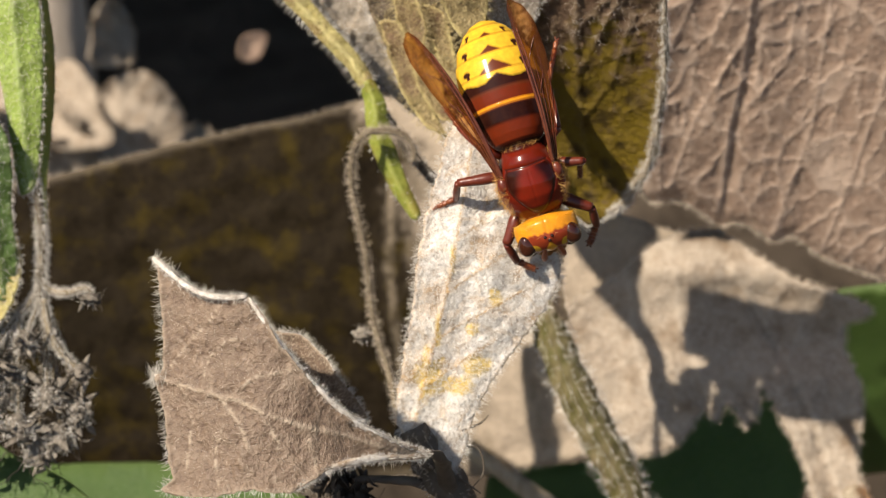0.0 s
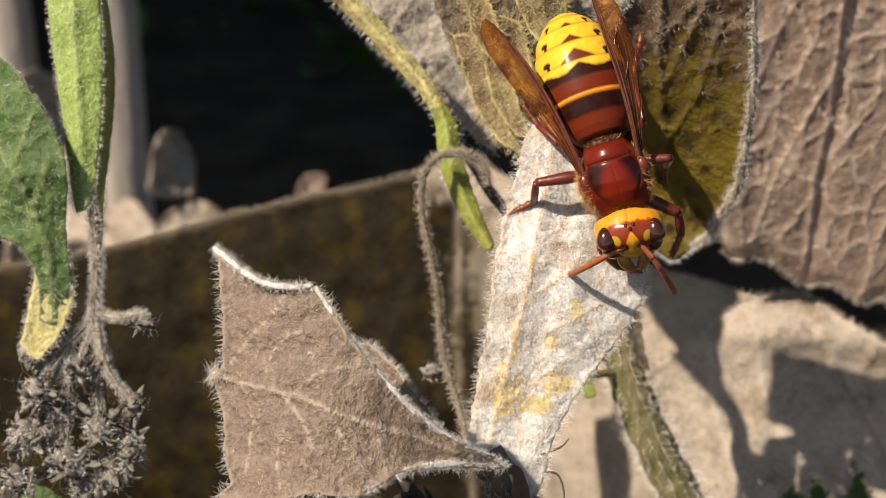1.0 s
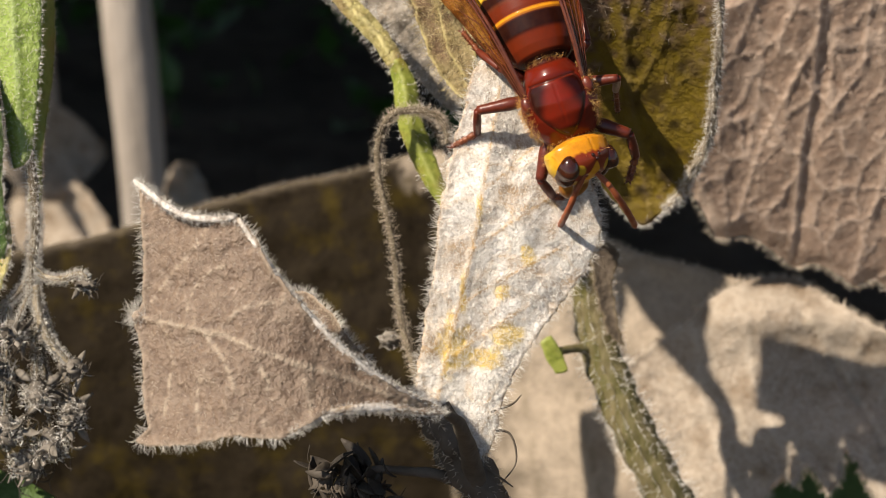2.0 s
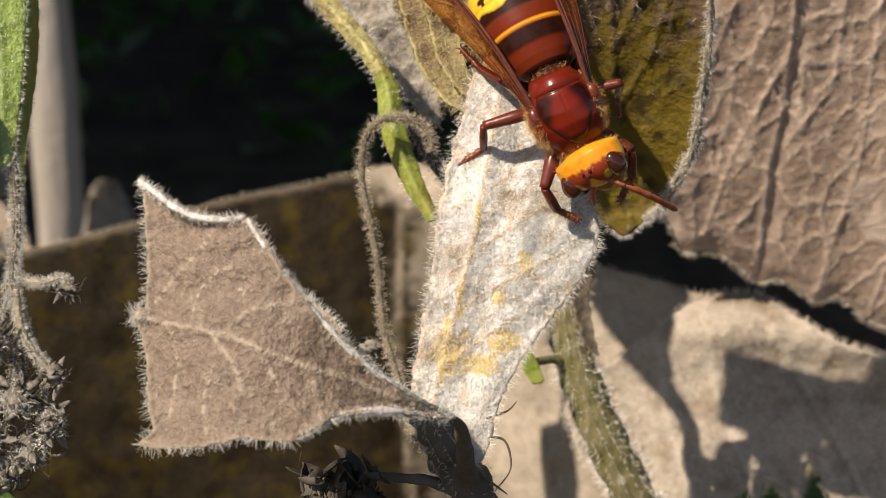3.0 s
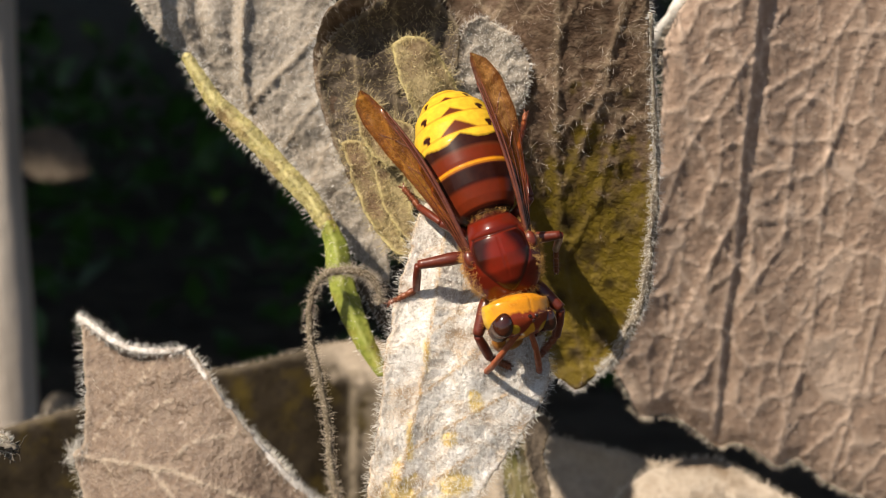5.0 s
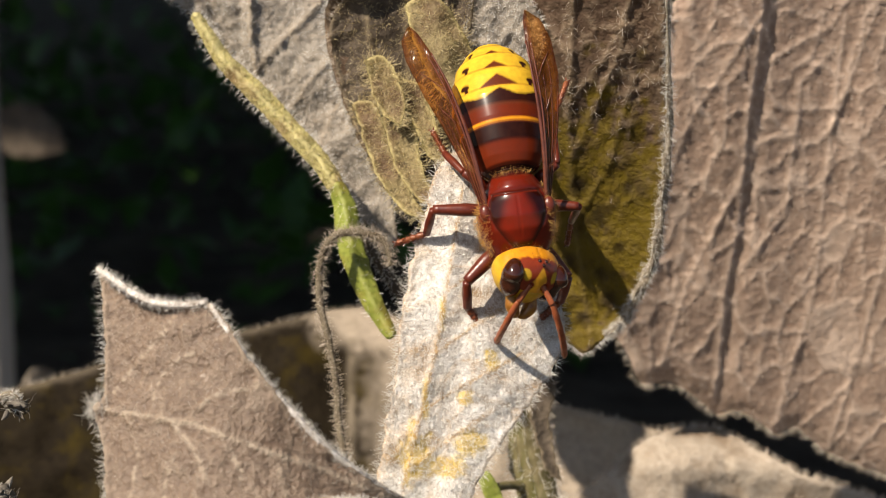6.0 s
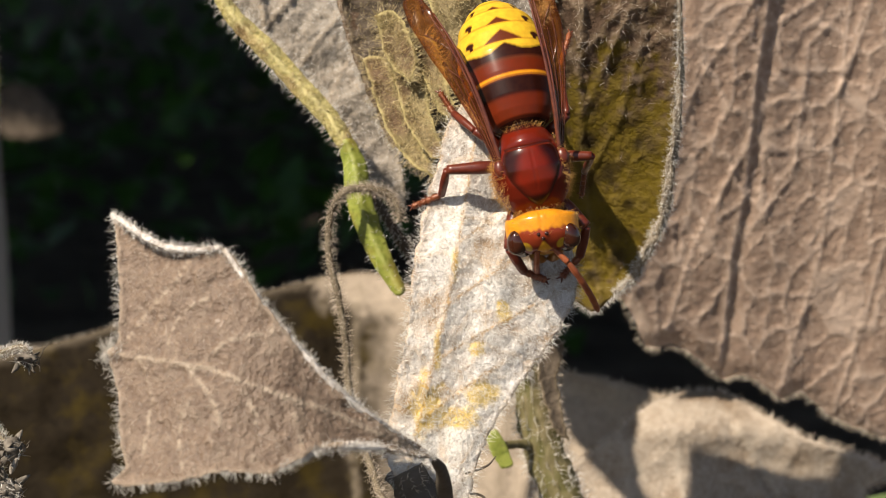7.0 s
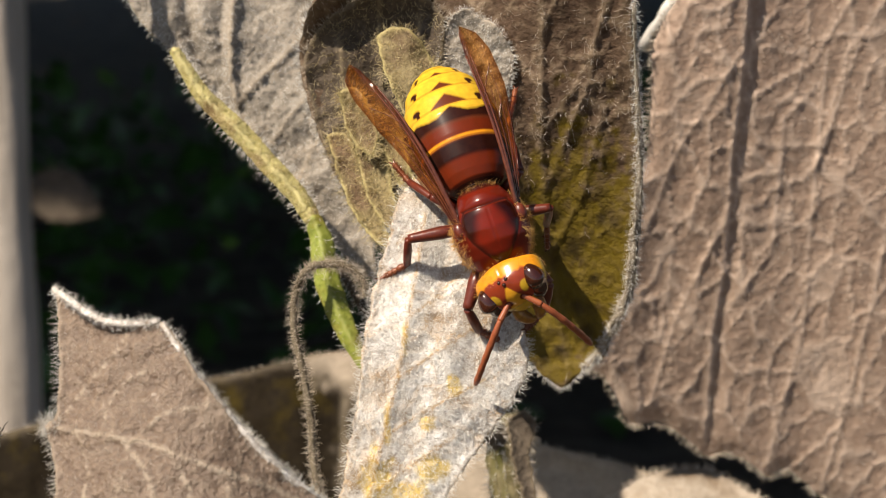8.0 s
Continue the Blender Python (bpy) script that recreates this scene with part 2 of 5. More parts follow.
def inside(pts, loop):
    x, z = pts[:, 0][:, None], pts[:, 1][:, None]
    a, b = loop, np.roll(loop, -1, axis=0)
    cross = ((a[:, 1] > z) != (b[:, 1] > z)) & (x < (b[:, 0] - a[:, 0]) * (z - a[:, 1]) / (b[:, 1] - a[:, 1] + 1e-12) + a[:, 0])
    return cross.sum(1) % 2 == 1


def away(pts, line):
    """Distance of the points from a bent line."""
    line = np.asarray(line, float)
    best = np.full(len(pts), 1e9)
    for a, b in zip(line[:-1], line[1:]):
        d = b - a
        u = np.clip(((pts - a) @ d) / (d @ d + 1e-12), 0, 1)
        best = np.minimum(best, np.linalg.norm(pts - a - u[:, None] * d, axis=1))
    return best


def crumple(x, z, scale, seed):
    return np.array([noise.noise((a * scale, b * scale, seed)) for a, b in zip(x, z)])


def leaf(name, outline, depth, parent, material, step=0.6, thick=0.3, veins=(), net=None, cockle=(), rim=(0, 1), fur=None, edge_fur=None, jag=0.08, label="", seed=1, spots=(), bald=0.0, freckles=(), curl=0.7, on_veins=0.0):
    """A leaf blade: outline in x and z, its depth over them, raised veins, a net of small veins, crumples, a rolled rim, hairs."""
    loop = smooth_loop(outline, step, jag, seed)
    lo, hi = loop.min(0), loop.max(0)
    gx, gz = np.meshgrid(np.arange(lo[0], hi[0], step), np.arange(lo[1], hi[1], step))
    grid = np.c_[gx.ravel(), gz.ravel()] + np.random.default_rng(seed).uniform(-0.3, 0.3, (gx.size, 2)) * step
    grid = grid[inside(grid, loop)]
    grid = grid[away(grid, np.vstack([loop, loop[:1]])) > step * 0.45]
    pts = np.vstack([loop, grid])
    m = len(loop)
    co, _, tri, *_ = delaunay_2d_cdt([Vector(q) for q in pts], [(i, (i + 1) % m) for i in range(m)], [], 1, 1e-6)
    pts = np.array([tuple(c) for c in co])
    tri = [tuple(f) for f in tri]
    x, z = pts[:, 0], pts[:, 1]
    y = depth(x, z)
    vein = np.zeros(len(pts))
    edge = away(pts, np.vstack([loop, loop[:1]]))
    for k_net, (cell, amp, width, stretch, turn, weight) in enumerate(net or ()):
        g = np.random.default_rng(seed + 50 + k_net)
        count = int((hi[0] - lo[0]) * (hi[1] - lo[1]) / (cell * cell * stretch))
        seeds = g.uniform(lo - cell, hi + cell, (count, 2))
        c, s = math.cos(radians(turn)), math.sin(radians(turn))
        warp = np.c_[x + 0.8 * crumple(x, z, 0.5, 3.1), z + 0.8 * crumple(x, z, 0.5, 8.7)]
        spin = np.array([[c, s], [-s, c]]) * np.array([[1], [1 / stretch]])
        q, w = warp @ spin.T, seeds @ spin.T
        f1, f2 = np.full(len(q), 1e9), np.full(len(q), 1e9)
        for k in range(len(w)):
            d = np.linalg.norm(q - w[k], axis=1)
            f2 = np.minimum(f2, np.maximum(f1, d))
            f1 = np.minimum(f1, d)
        ridge = np.exp(-((f2 - f1) / width) ** 2)
        y = y - amp * ridge + amp * 0.8 * np.exp(-(f1 / (cell * 0.45)) ** 2)
        vein = np.maximum(vein, ridge * weight)
    for line, amp, width in veins:
        d = away(pts, line)
        ridge = np.exp(-(d / width) ** 2)
        y = y - amp * ridge
        if amp > 0:
            vein = np.maximum(vein, np.exp(-(d / (width * 0.6)) ** 2))
    for amp, scale in cockle:
        y = y + amp * crumple(x, z, scale, seed * 3.7)
    spot = np.zeros(len(pts))
    for cx, cz, rx, rz in spots:
        k = min(1.0, (10 / rx) ** 2)
        r = np.hypot((x - cx) / rx, (z - cz) / rz) + k * (0.5 * crumple(x, z, 0.9, 5.5) + 0.35 * crumple(x, z, 2.6, 2.5)) + 0.13 * (1 - k) * crumple(x, z, 0.13, 7.5)
        spot = np.maximum(spot, np.clip((1.1 - r) / 0.35, 0, 1))
    freckle = np.zeros(len(pts))
    for cx, cz, r in freckles:
        freckle = np.maximum(freckle, np.clip(1.6 - np.hypot(x - cx, z - cz) / r - 0.4 * crumple(x, z, 2.5, 1.5), 0, 1))
    y = y - rim[0] * np.exp(-(edge / rim[1]) ** 2)
    vein = np.maximum(vein, (0.6 if rim[0] else 0.25) * np.exp(-(edge / (0.5 * rim[1])) ** 2))
    front = np.c_[x, y, z]
    n = len(front)
    back = front + (0, thick, 0)
    once = {}
    for f in tri:
        for a, b in zip(f, f[1:] + f[:1]):
            once[(a, b)] = 1
    rimline = [(a, b) for a, b in once if (b, a) not in once]
    faces = tri + [tuple(n + i for i in reversed(f)) for f in tri] + [(b, a, n + a, n + b) for a, b in rimline]
    ob = make(name, world_of(np.vstack([front, back])), faces, material, parent, label, True, [("vein", np.r_[vein, vein]), ("spot", np.r_[spot, spot]), ("freckle", np.r_[freckle, freckle])])
    t = np.array(tri)
    e1, e2 = front[t[:, 1]] - front[t[:, 0]], front[t[:, 2]] - front[t[:, 0]]
    nrm = np.cross(e1, e2)
    area = np.linalg.norm(nrm, axis=1)
    nrm = nrm / (area[:, None] + 1e-12)
    g = np.random.default_rng(seed + 9)
    if fur:
        count, length, radius, mat, lean = fur
        share = area * (1 - bald * spot[t].mean(1)) * (1 - on_veins + on_veins * (0.05 + vein[t].mean(1) ** 2))
        k = g.choice(len(t), count, p=share / share.sum())
        u, v = g.uniform(0, 1, (2, count, 1))
        flip = u + v > 1
        u, v = np.where(flip, 1 - u, u), np.where(flip, 1 - v, v)
        hv, hf = hairs(front[t[k, 0]] + u * e1[k] + v * e2[k], nrm[k] + (0, 0, -0.25), length, radius, curl, lean, seed)
        make("fuzz", world_of(hv), hf, mat, ob, "short pale hairs over the blade", False, kind="stuff")
    if edge_fur:
        count, length, radius, mat = edge_fur
        k = g.integers(0, len(rimline), count)
        e = np.array(rimline)[k]
        mid = front[e[:, 0]] + g.uniform(0, 1, (count, 1)) * (front[e[:, 1]] - front[e[:, 0]])
        d = front[e[:, 1]] - front[e[:, 0]]
        out = np.c_[d[:, 2], g.normal(-0.2, 0.3, count) * 0.3, -d[:, 0]]
        out /= np.linalg.norm(out, axis=1)[:, None] + 1e-9
        hv, hf = hairs(mid + out * 0.02, out, length, radius, 0.4, 0.35, seed + 4)
        make("edge_fuzz", world_of(hv), hf, mat, ob, "fringe of pale hairs along the margin", False, kind="stuff")
    return ob


def hairy_stalk(name, points, radii, parent, material, fur=None, label="", sides=12, wobble=0.08, seed=3, per=6):
    v, f = tube(points, radii, sides, per, wobble)
    ob = make(name, world_of(v), f, material, parent, label, attrs=[("vein", np.zeros(len(v)))])
    if fur:
        count, length, radius, mat = fur
        g = np.random.default_rng(seed)
        rings = len(v) // sides
        i, k = g.integers(0, rings - 1, count), g.integers(0, sides, count)
        c = v.reshape(rings, sides, 3)
        u = g.uniform(0, 1, (count, 1))
        p = c[i, k] * (1 - u) + c[i + 1, k] * u
        way = p - (c[i].mean(1) * (1 - u) + c[i + 1].mean(1) * u)
        way /= np.linalg.norm(way, axis=1)[:, None] + 1e-9
        hv, hf = hairs(p, way, length, radius, 0.5, 0.4, seed)
        make("fuzz", world_of(hv), hf, mat, ob, "bristly pale hairs on the stalk", False, kind="stuff")
    return ob


def floret(centre, size, g):
    """One curled dry bract: a narrow cupped blade that bends over at its tip."""
    a, b = g.uniform(0, 2 * np.pi), g.uniform(-1.4, 0.9)
    way = np.array([math.cos(a) * math.cos(b), math.sin(a) * math.cos(b), math.sin(b)])
    side = np.cross(way, g.normal(0, 1, 3))
    side /= np.linalg.norm(side)
    up = np.cross(way, side)
    n, verts, faces = 7, [], []
    curl = g.uniform(-2.6, 2.6)
    p, d = np.array(centre, float), way.copy()
    for i in range(n):
        u = i / (n - 1)
        w = size * 0.14 * math.sin(math.pi * min(0.97, 0.12 + 0.86 * u)) + 0.03
        nrm = np.cross(d, side)
        for k in (-1, 0, 1):
            for lay in (0, 0.07):
                verts.append(p + side * w * k + nrm * (abs(k) * w * 0.5 + lay))
        ang = curl / n
        d = d * math.cos(ang) + nrm * math.sin(ang)
        p = p + d * size / n
    for i in range(n - 1):
        for k in range(2):
            a0 = i * 6 + k * 2
            faces.append((a0, a0 + 2, a0 + 8, a0 + 6))
            faces.append((a0 + 1, a0 + 7, a0 + 9, a0 + 3))
        faces.append((i * 6, i * 6 + 6, i * 6 + 7, i * 6 + 1))
        faces.append((i * 6 + 4, i * 6 + 5, i * 6 + 11, i * 6 + 10))
    faces += [(0, 1, 3, 2), (2, 3, 5, 4), (36, 38, 39, 37), (38, 40, 41, 39)]
    return np.array(verts), faces


def wire(start, g, length, fall=1.0):
    pts, d = [np.array(start, float)], g.normal(0, 0.7, 3) + (0, 0, -0.5 * fall)
    for _ in range(5):
        d = d + g.normal(0, 0.55, 3)
        d /= np.linalg.norm(d)
        pts.append(pts[-1] + d * length / 5)
    return tube(pts, [0.07, 0.05, 0.04], 4, 3)


def seed_head(name, middle, spread, parent, material, bracts, wires, size, label, seed, fur=0):
    g = np.random.default_rng(seed)
    head = None
    pieces = [tube([np.array(middle) + (0, 0, spread[2] * 1.1), np.array(middle), np.array(middle) - (0, 0, spread[2])], [0.5, 1.2, 0.3], 8, 5, 0.2)]
    for _ in range(bracts):
        pieces.append(floret(np.array(middle) + np.clip(g.normal(0, 0.5, 3), -0.85, 0.85) * spread, size * g.uniform(0.5, 1.3), g))
    v, f = joined(pieces)
    head = make(name, world_of(v), f, material, parent, label)
    v, f = joined([wire(np.array(middle) + g.normal(0, 0.45, 3) * spread, g, size * g.uniform(1, 2.4)) for _ in range(wires)])
    make("thread", world_of(v), f, HEAD_DARK, head, "dark wiry threads", kind="stuff")
    if fur:
        k = g.integers(0, len(v), fur)
        hv, hf = hairs(np.array(middle) + np.clip(g.normal(0, 0.5, (fur, 3)), -0.8, 0.8) * spread, g.normal(0, 1, (fur, 3)), 0.9, 0.03, 0.5, 0.3, seed)
        make("fuzz", world_of(hv), hf, HAIR_WHITE, head, "pale hairs among the bracts", False, kind="stuff")
    return head

# ---- ground and distance ----
def ground_sheet():
    s = np.linspace(-1, 1, 121)
    line = np.sign(s) * (np.abs(s) ** 3.2) * 80 + s * 1.2
    gx, gy = np.meshgrid(line, line)
    z = np.array([0.05 * noise.noise((a * 1.3, b * 1.3, 0)) + 0.02 * noise.noise((a * 6, b * 6, 4)) for a, b in zip(gx.ravel(), gy.ravel())]) - 0.02
    v = np.c_[gx.ravel(), gy.ravel(), z]
    n = len(line)
    f = [(r * n + c, r * n + c + 1, (r + 1) * n + c + 1, (r + 1) * n + c) for r in range(n - 1) for c in range(n - 1)]
    return tagged(make("ground", v, f, SOIL), "dark bare garden soil in deep shade", "ground", kind="structure")


ground_sheet()


def blades(count, box, size, seed, droop=0.5):
    """Loose pointed leaves, each a bent blade of four faces."""
    g = np.random.default_rng(seed)
    p = g.uniform(box[0], box[1], (count, 3))
    a, b = g.uniform(0, 2 * np.pi, count), g.normal(-droop, 0.5, count)
    d = np.c_[np.cos(a) * np.cos(b), np.sin(a) * np.cos(b), np.sin(b)]
    s = np.cross(d, g.normal(0, 0.4, (count, 3)) + (0, 0, 1))
    s /= np.linalg.norm(s, axis=1)[:, None]
    n = np.cross(s, d)
    ln = size * g.uniform(0.6, 1.4, (count, 1))
    rows = [p, p + d * ln * 0.4 + s * ln * 0.28 + n * ln * 0.05, p + d * ln * 0.45 - n * ln * 0.02, p + d * ln * 0.4 - s * ln * 0.28 + n * ln * 0.05, p + d * ln - n * ln * 0.2]
    v = np.stack(rows, 1).reshape(-1, 3)
    q = (np.arange(count) * 5)[:, None]
    f = np.concatenate([q + np.array([t]) for t in ([0, 1, 2], [0, 2, 3], [1, 4, 2], [2, 4, 3])])
    return v, f.tolist()


def undergrowth():
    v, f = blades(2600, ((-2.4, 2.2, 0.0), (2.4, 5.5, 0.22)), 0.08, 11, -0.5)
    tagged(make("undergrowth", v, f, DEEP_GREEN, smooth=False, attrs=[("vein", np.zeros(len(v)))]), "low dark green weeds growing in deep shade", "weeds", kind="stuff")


undergrowth()


def unseen_shade_tree():
    """An unseen broad tree, added so that its crown shades the ground behind the plants."""
    tree = root("tree", (0.9, 3.1, 0.0), "unseen leafy tree added to shade the garden behind", "tree")
    v, f = tube([(0.9, 3.1, -0.1), (0.92, 3.1, 0.9), (0.85, 3.0, 1.9), (0.7, 2.8, 2.8)], [0.16, 0.12, 0.1, 0.06], 14, 6, 0.05)
    limbs = [(v, f)]
    g = np.random.default_rng(5)
    for k in range(7):
        e = np.array([g.uniform(-2.2, 2.6), g.uniform(0.4, 11.5), g.uniform(2.4, 3.2)])
        a = np.array([0.87, 3.05, g.uniform(1.6, 2.4)])
        limbs.append(tube([a, a * 0.5 + e * 0.5 + (0, 0, 0.15), e], [0.06, 0.04, 0.015], 8, 4))
    v, f = joined(limbs)
    make("trunk", v, f, BARK, tree, "dark forking trunk, out of view")
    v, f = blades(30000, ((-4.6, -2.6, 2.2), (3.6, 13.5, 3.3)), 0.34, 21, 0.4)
    # crown cut back so that the sun still reaches plants and stakes
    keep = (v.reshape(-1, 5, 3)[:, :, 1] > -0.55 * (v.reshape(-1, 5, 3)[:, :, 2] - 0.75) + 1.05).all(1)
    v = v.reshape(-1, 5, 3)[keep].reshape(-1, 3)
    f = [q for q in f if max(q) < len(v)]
    make("crown", v, f, DEEP_GREEN, tree, "dense dark green crown, out of view, added to block the sun", False, [("vein", np.zeros(len(v)))], "stuff")


unseen_shade_tree()


def stake(name, x, y, radius, top, label, lean=0.0, seed=1):
    g = np.random.default_rng(seed)
    zs = np.linspace(-0.05, top, 9)
    pts = [(x + lean * z + g.normal(0, 0.0015), y + g.normal(0, 0.0015), z) for z in zs]
    v, f = tube(pts, [radius * 1.08, radius, radius * 0.92], 16, 5, 0.05)
    return tagged(make(name, v, f, WOOD), label, "stake")


stake("wooden_stake", -0.182, 0.63, 0.0112, 1.3, "weathered pale wooden stake standing in the soil", 0.004, 2)
stake("wooden_stake", -0.236, 0.68, 0.0125, 1.25, "weathered pale wooden stake beside another one", -0.012, 3)


def litter(name, place, size, turn, tilt, material, label, seed):
    """A fallen or caught dry leaf, curled along its rib."""
    g = np.random.default_rng(seed)
    n, m = 15, 9
    verts, faces = [], []
    for i in range(n):
        u = i / (n - 1)
        w = 0.36 * math.sin(math.pi * (0.04 + 0.93 * u ** 0.85)) + 0.01
        for k in range(m):
            s = k / (m - 1) * 2 - 1
            verts.append((u - 0.5, s * w, 0.28 * s * s * w + 0.12 * math.sin(3 * u + seed) + 0.03 * g.normal()))
    for i in range(n - 1):
        for k in range(m - 1):
            faces.append((i * m + k, i * m + k + 1, (i + 1) * m + k + 1, (i + 1) * m + k))
    v = np.array(verts)
    q = len(v)
    v = np.vstack([v, v - (0, 0, 0.012)])
    edge = [(k, k + 1) for k in range(m - 1)] + [(i * m + m - 1, (i + 1) * m + m - 1) for i in range(n - 1)]
    edge += [((n - 1) * m + k + 1, (n - 1) * m + k) for k in range(m - 1)] + [((i + 1) * m, i * m) for i in range(n - 1)]
    faces = faces + [tuple(q + i for i in reversed(f)) for f in faces] + [(b, a, q + a, q + b) for a, b in edge]
    rot = np.array(Euler((radians(tilt[0]), radians(tilt[1]), radians(turn))).to_matrix())
    v = v * size @ rot.T + place
    return tagged(make(name, v, faces, material, attrs=[("vein", np.zeros(len(v)))]), label, "leaf", "dry leaves behind")


# dry leaves caught low on the stakes
for k, (x, y, z, size, turn, tx, ty) in enumerate([(-140, 640, -78, 0.060, 30, 70, 40), (-168, 632, -62, 0.055, -40, 60, 20), (-118, 640, -90, 0.05, 80, 50, -30), (-176, 630, -100, 0.075, 10, 75, 10), (-146, 632, -112, 0.07, 160, 60, -20), (-205, 640, -70, 0.06, 50, 70, 30)]):
    litter("dry_leaf", world_of((x, y, z)), size, turn, (tx, ty), PALE_LEAF, "curled pale dry leaf caught on the stake", 30 + k)
for k, (x, y, z, size, turn, tx, ty) in enumerate([(-112, 480, -42, 0.030, 10, 65, 20), (-124, 480, -16, 0.034, 70, 70, -20), (-176, 500, 0, 0.05, 40, 75, 10), (-172, 500, -30, 0.05, -30, 65, 25), (-140, 490, -46, 0.034, 120, 60, 15)] ):
    litter("dry_leaf", world_of((x, y, z)), size, turn, (tx, ty), PALE_LEAF, "curled pale dry leaf caught between the stakes", 50 + k)
litter("dry_leaf", world_of((-268, 1200, 181)), 0.06, 20, (70, 30), CALYX, "curled brown dry leaf in the shade behind", 61)
litter("dry_leaf", world_of((-90, 660, -36)), 0.017, 40, (70, -30), RIGHT_LEAF, "small pale dry leaf on a dark stalk", 41)

# ---- the withered plant behind: broad brown leaf, bleached leaf, brown leaf darkened for shade ----
behind = root("withered_plant", tuple(world_of((92, 66, 0)) * (1, 1, 0)), "withered plant with broad brown and bleached hanging leaves", "plant")
FOOT = world_of((92, 66, 0))
v, f = tube([(FOOT[0], FOOT[1], -0.04), (FOOT[0] + 0.004, FOOT[1], 0.3), (FOOT[0] - 0.004, FOOT[1] - 0.004, 0.62), (FOOT[0] - 0.006, FOOT[1] + 0.004, 0.86)], [0.0055, 0.005, 0.0045, 0.003], 12, 6, 0.06)
make("stem", v, f, STEM_SKIN, behind, "dry ribbed stem")


def right_depth(x, z):
    y = 56 - 0.65 * z
    crease = 38.9 + 0.05 * (z - 10)
    y = y - 0.45 * np.exp(-((x - crease + 2.2) / 3.0) ** 2) + 0.28 * np.exp(-((x - crease - 1.2) / 0.8) ** 2)
    return y + 0.2 * np.sin((x - 46) * 0.42 + 0.05 * z) - 0.02 * (x - 45) ** 2 * 0.2


RIGHT_OUT = [(22.5, 12.2), (21.5, 4.0), (22.0, -1.8), (26.4, -5.0), (29.1, -9.9), (32.9, -9.9), (36.6, -12.0), (39.2, -14.0), (41.6, -13.5), (43.5, -14.2), (46.8, -16.6), (49.3, -15.7), (53.7, -19.0), (60.4, -21.7), (72.0, -25.5), (86.0, -12.0), (92.0, 10.0), (80.0, 40.0), (58.7, 46.0), (40.8, 44.1), (33.7, 37.3), (29.9, 31.3), (29.6, 19.2)]
leaf("leaf", RIGHT_OUT, right_depth, behind, RIGHT_LEAF, 0.34, 0.35,
     veins=[([(39.6, 44), (39.6, 27.9), (39.2, 19.2), (39.4, 8.1), (38.5, 0.3), (38.7, -12.7)], 0.25, 0.4),
            ([(48.5, 27), (44.8, 23.3), (44.9, 9.9), (40.2, 2.9)], 0.16, 0.32), ([(54, 40), (51.5, 36.2), (47.6, 29.0), (39.8, 25.0)], 0.16, 0.32),
            ([(49, 30), (49.0, 13.0), (49.3, 0.2), (46.4, -16.0)], 0.16, 0.32), ([(57, 40), (52.3, 30.7), (48.9, 18.3)], 0.16, 0.32),
            ([(58, 30), (57.5, 8), (55.5, -8), (53.6, -18)], 0.16, 0.32), ([(66, 25), (66, 0), (62, -20)], 0.16, 0.32), ([(39.4, 14), (34, 2), (31.5, -8)], 0.16, 0.32), ([(39.5, 30), (33, 20), (30, 12)], 0.16, 0.32)],
     net=[(4.4, 0.15, 0.4, 0.65, 80, 0.9), (1.7, 0.05, 0.2, 0.7, 10, 0.35)], cockle=[(0.3, 0.07), (0.08, 0.25), (0.04, 1.5)], rim=(-0.6, 1.0), edge_fur=(2600, 1.1, 0.035, HAIR_TAN), fur=(5000, 0.5, 0.02, HAIR_TAN, 0.5), label="broad brown withered leaf with a raised net of veins", seed=3)


def lobe_depth(x, z):
    rim = -15.4 - 0.013 * (x - 37.5) ** 2
    down = np.maximum(rim - z, 0)
    roll = 3.0 * np.exp(-down / 1.3) - 2.2 * np.exp(-((down - 4.5) / 3.0) ** 2) / (1 + np.exp(-(x - 29) / 1.5))
    tail = 1 / (1 + np.exp(-(x - 44) / 2)) / (1 + np.exp((z + 33) / 1.5))
    return 67.5 + roll + 0.10 * (z + 25) + 0.9 * np.sin(x * 0.22 + z * 0.1) - 4.0 * tail - 0.05 * (x - 30)


LOBE_OUT = [(15.0, -30.2), (19.1, -25.8), (22.8, -23.2), (25.5, -21.5), (28.2, -18.7), (31.3, -16.9), (35.2, -15.7), (39.9, -15.8), (44.6, -18.5), (49.4, -21.6), (55.7, -23.6), (59.2, -24.9), (59.5, -26.2), (56.6, -28.2), (56.7, -32.3), (58.4, -36.4), (58.0, -42.1), (58.1, -48.7), (61.9, -57.5), (53.5, -57.4), (50.8, -47.0), (46.6, -38.7), (45.0, -36.1), (44.2, -40.3), (42.6, -41.9), (41.6, -39.4), (39.9, -39.0), (39.0, -41.4), (37.2, -39.8), (35.6, -42.6), (33.4, -45.2), (30.9, -46.6), (26.9, -46.9), (22.5, -44.8), (17.0, -36.0)]
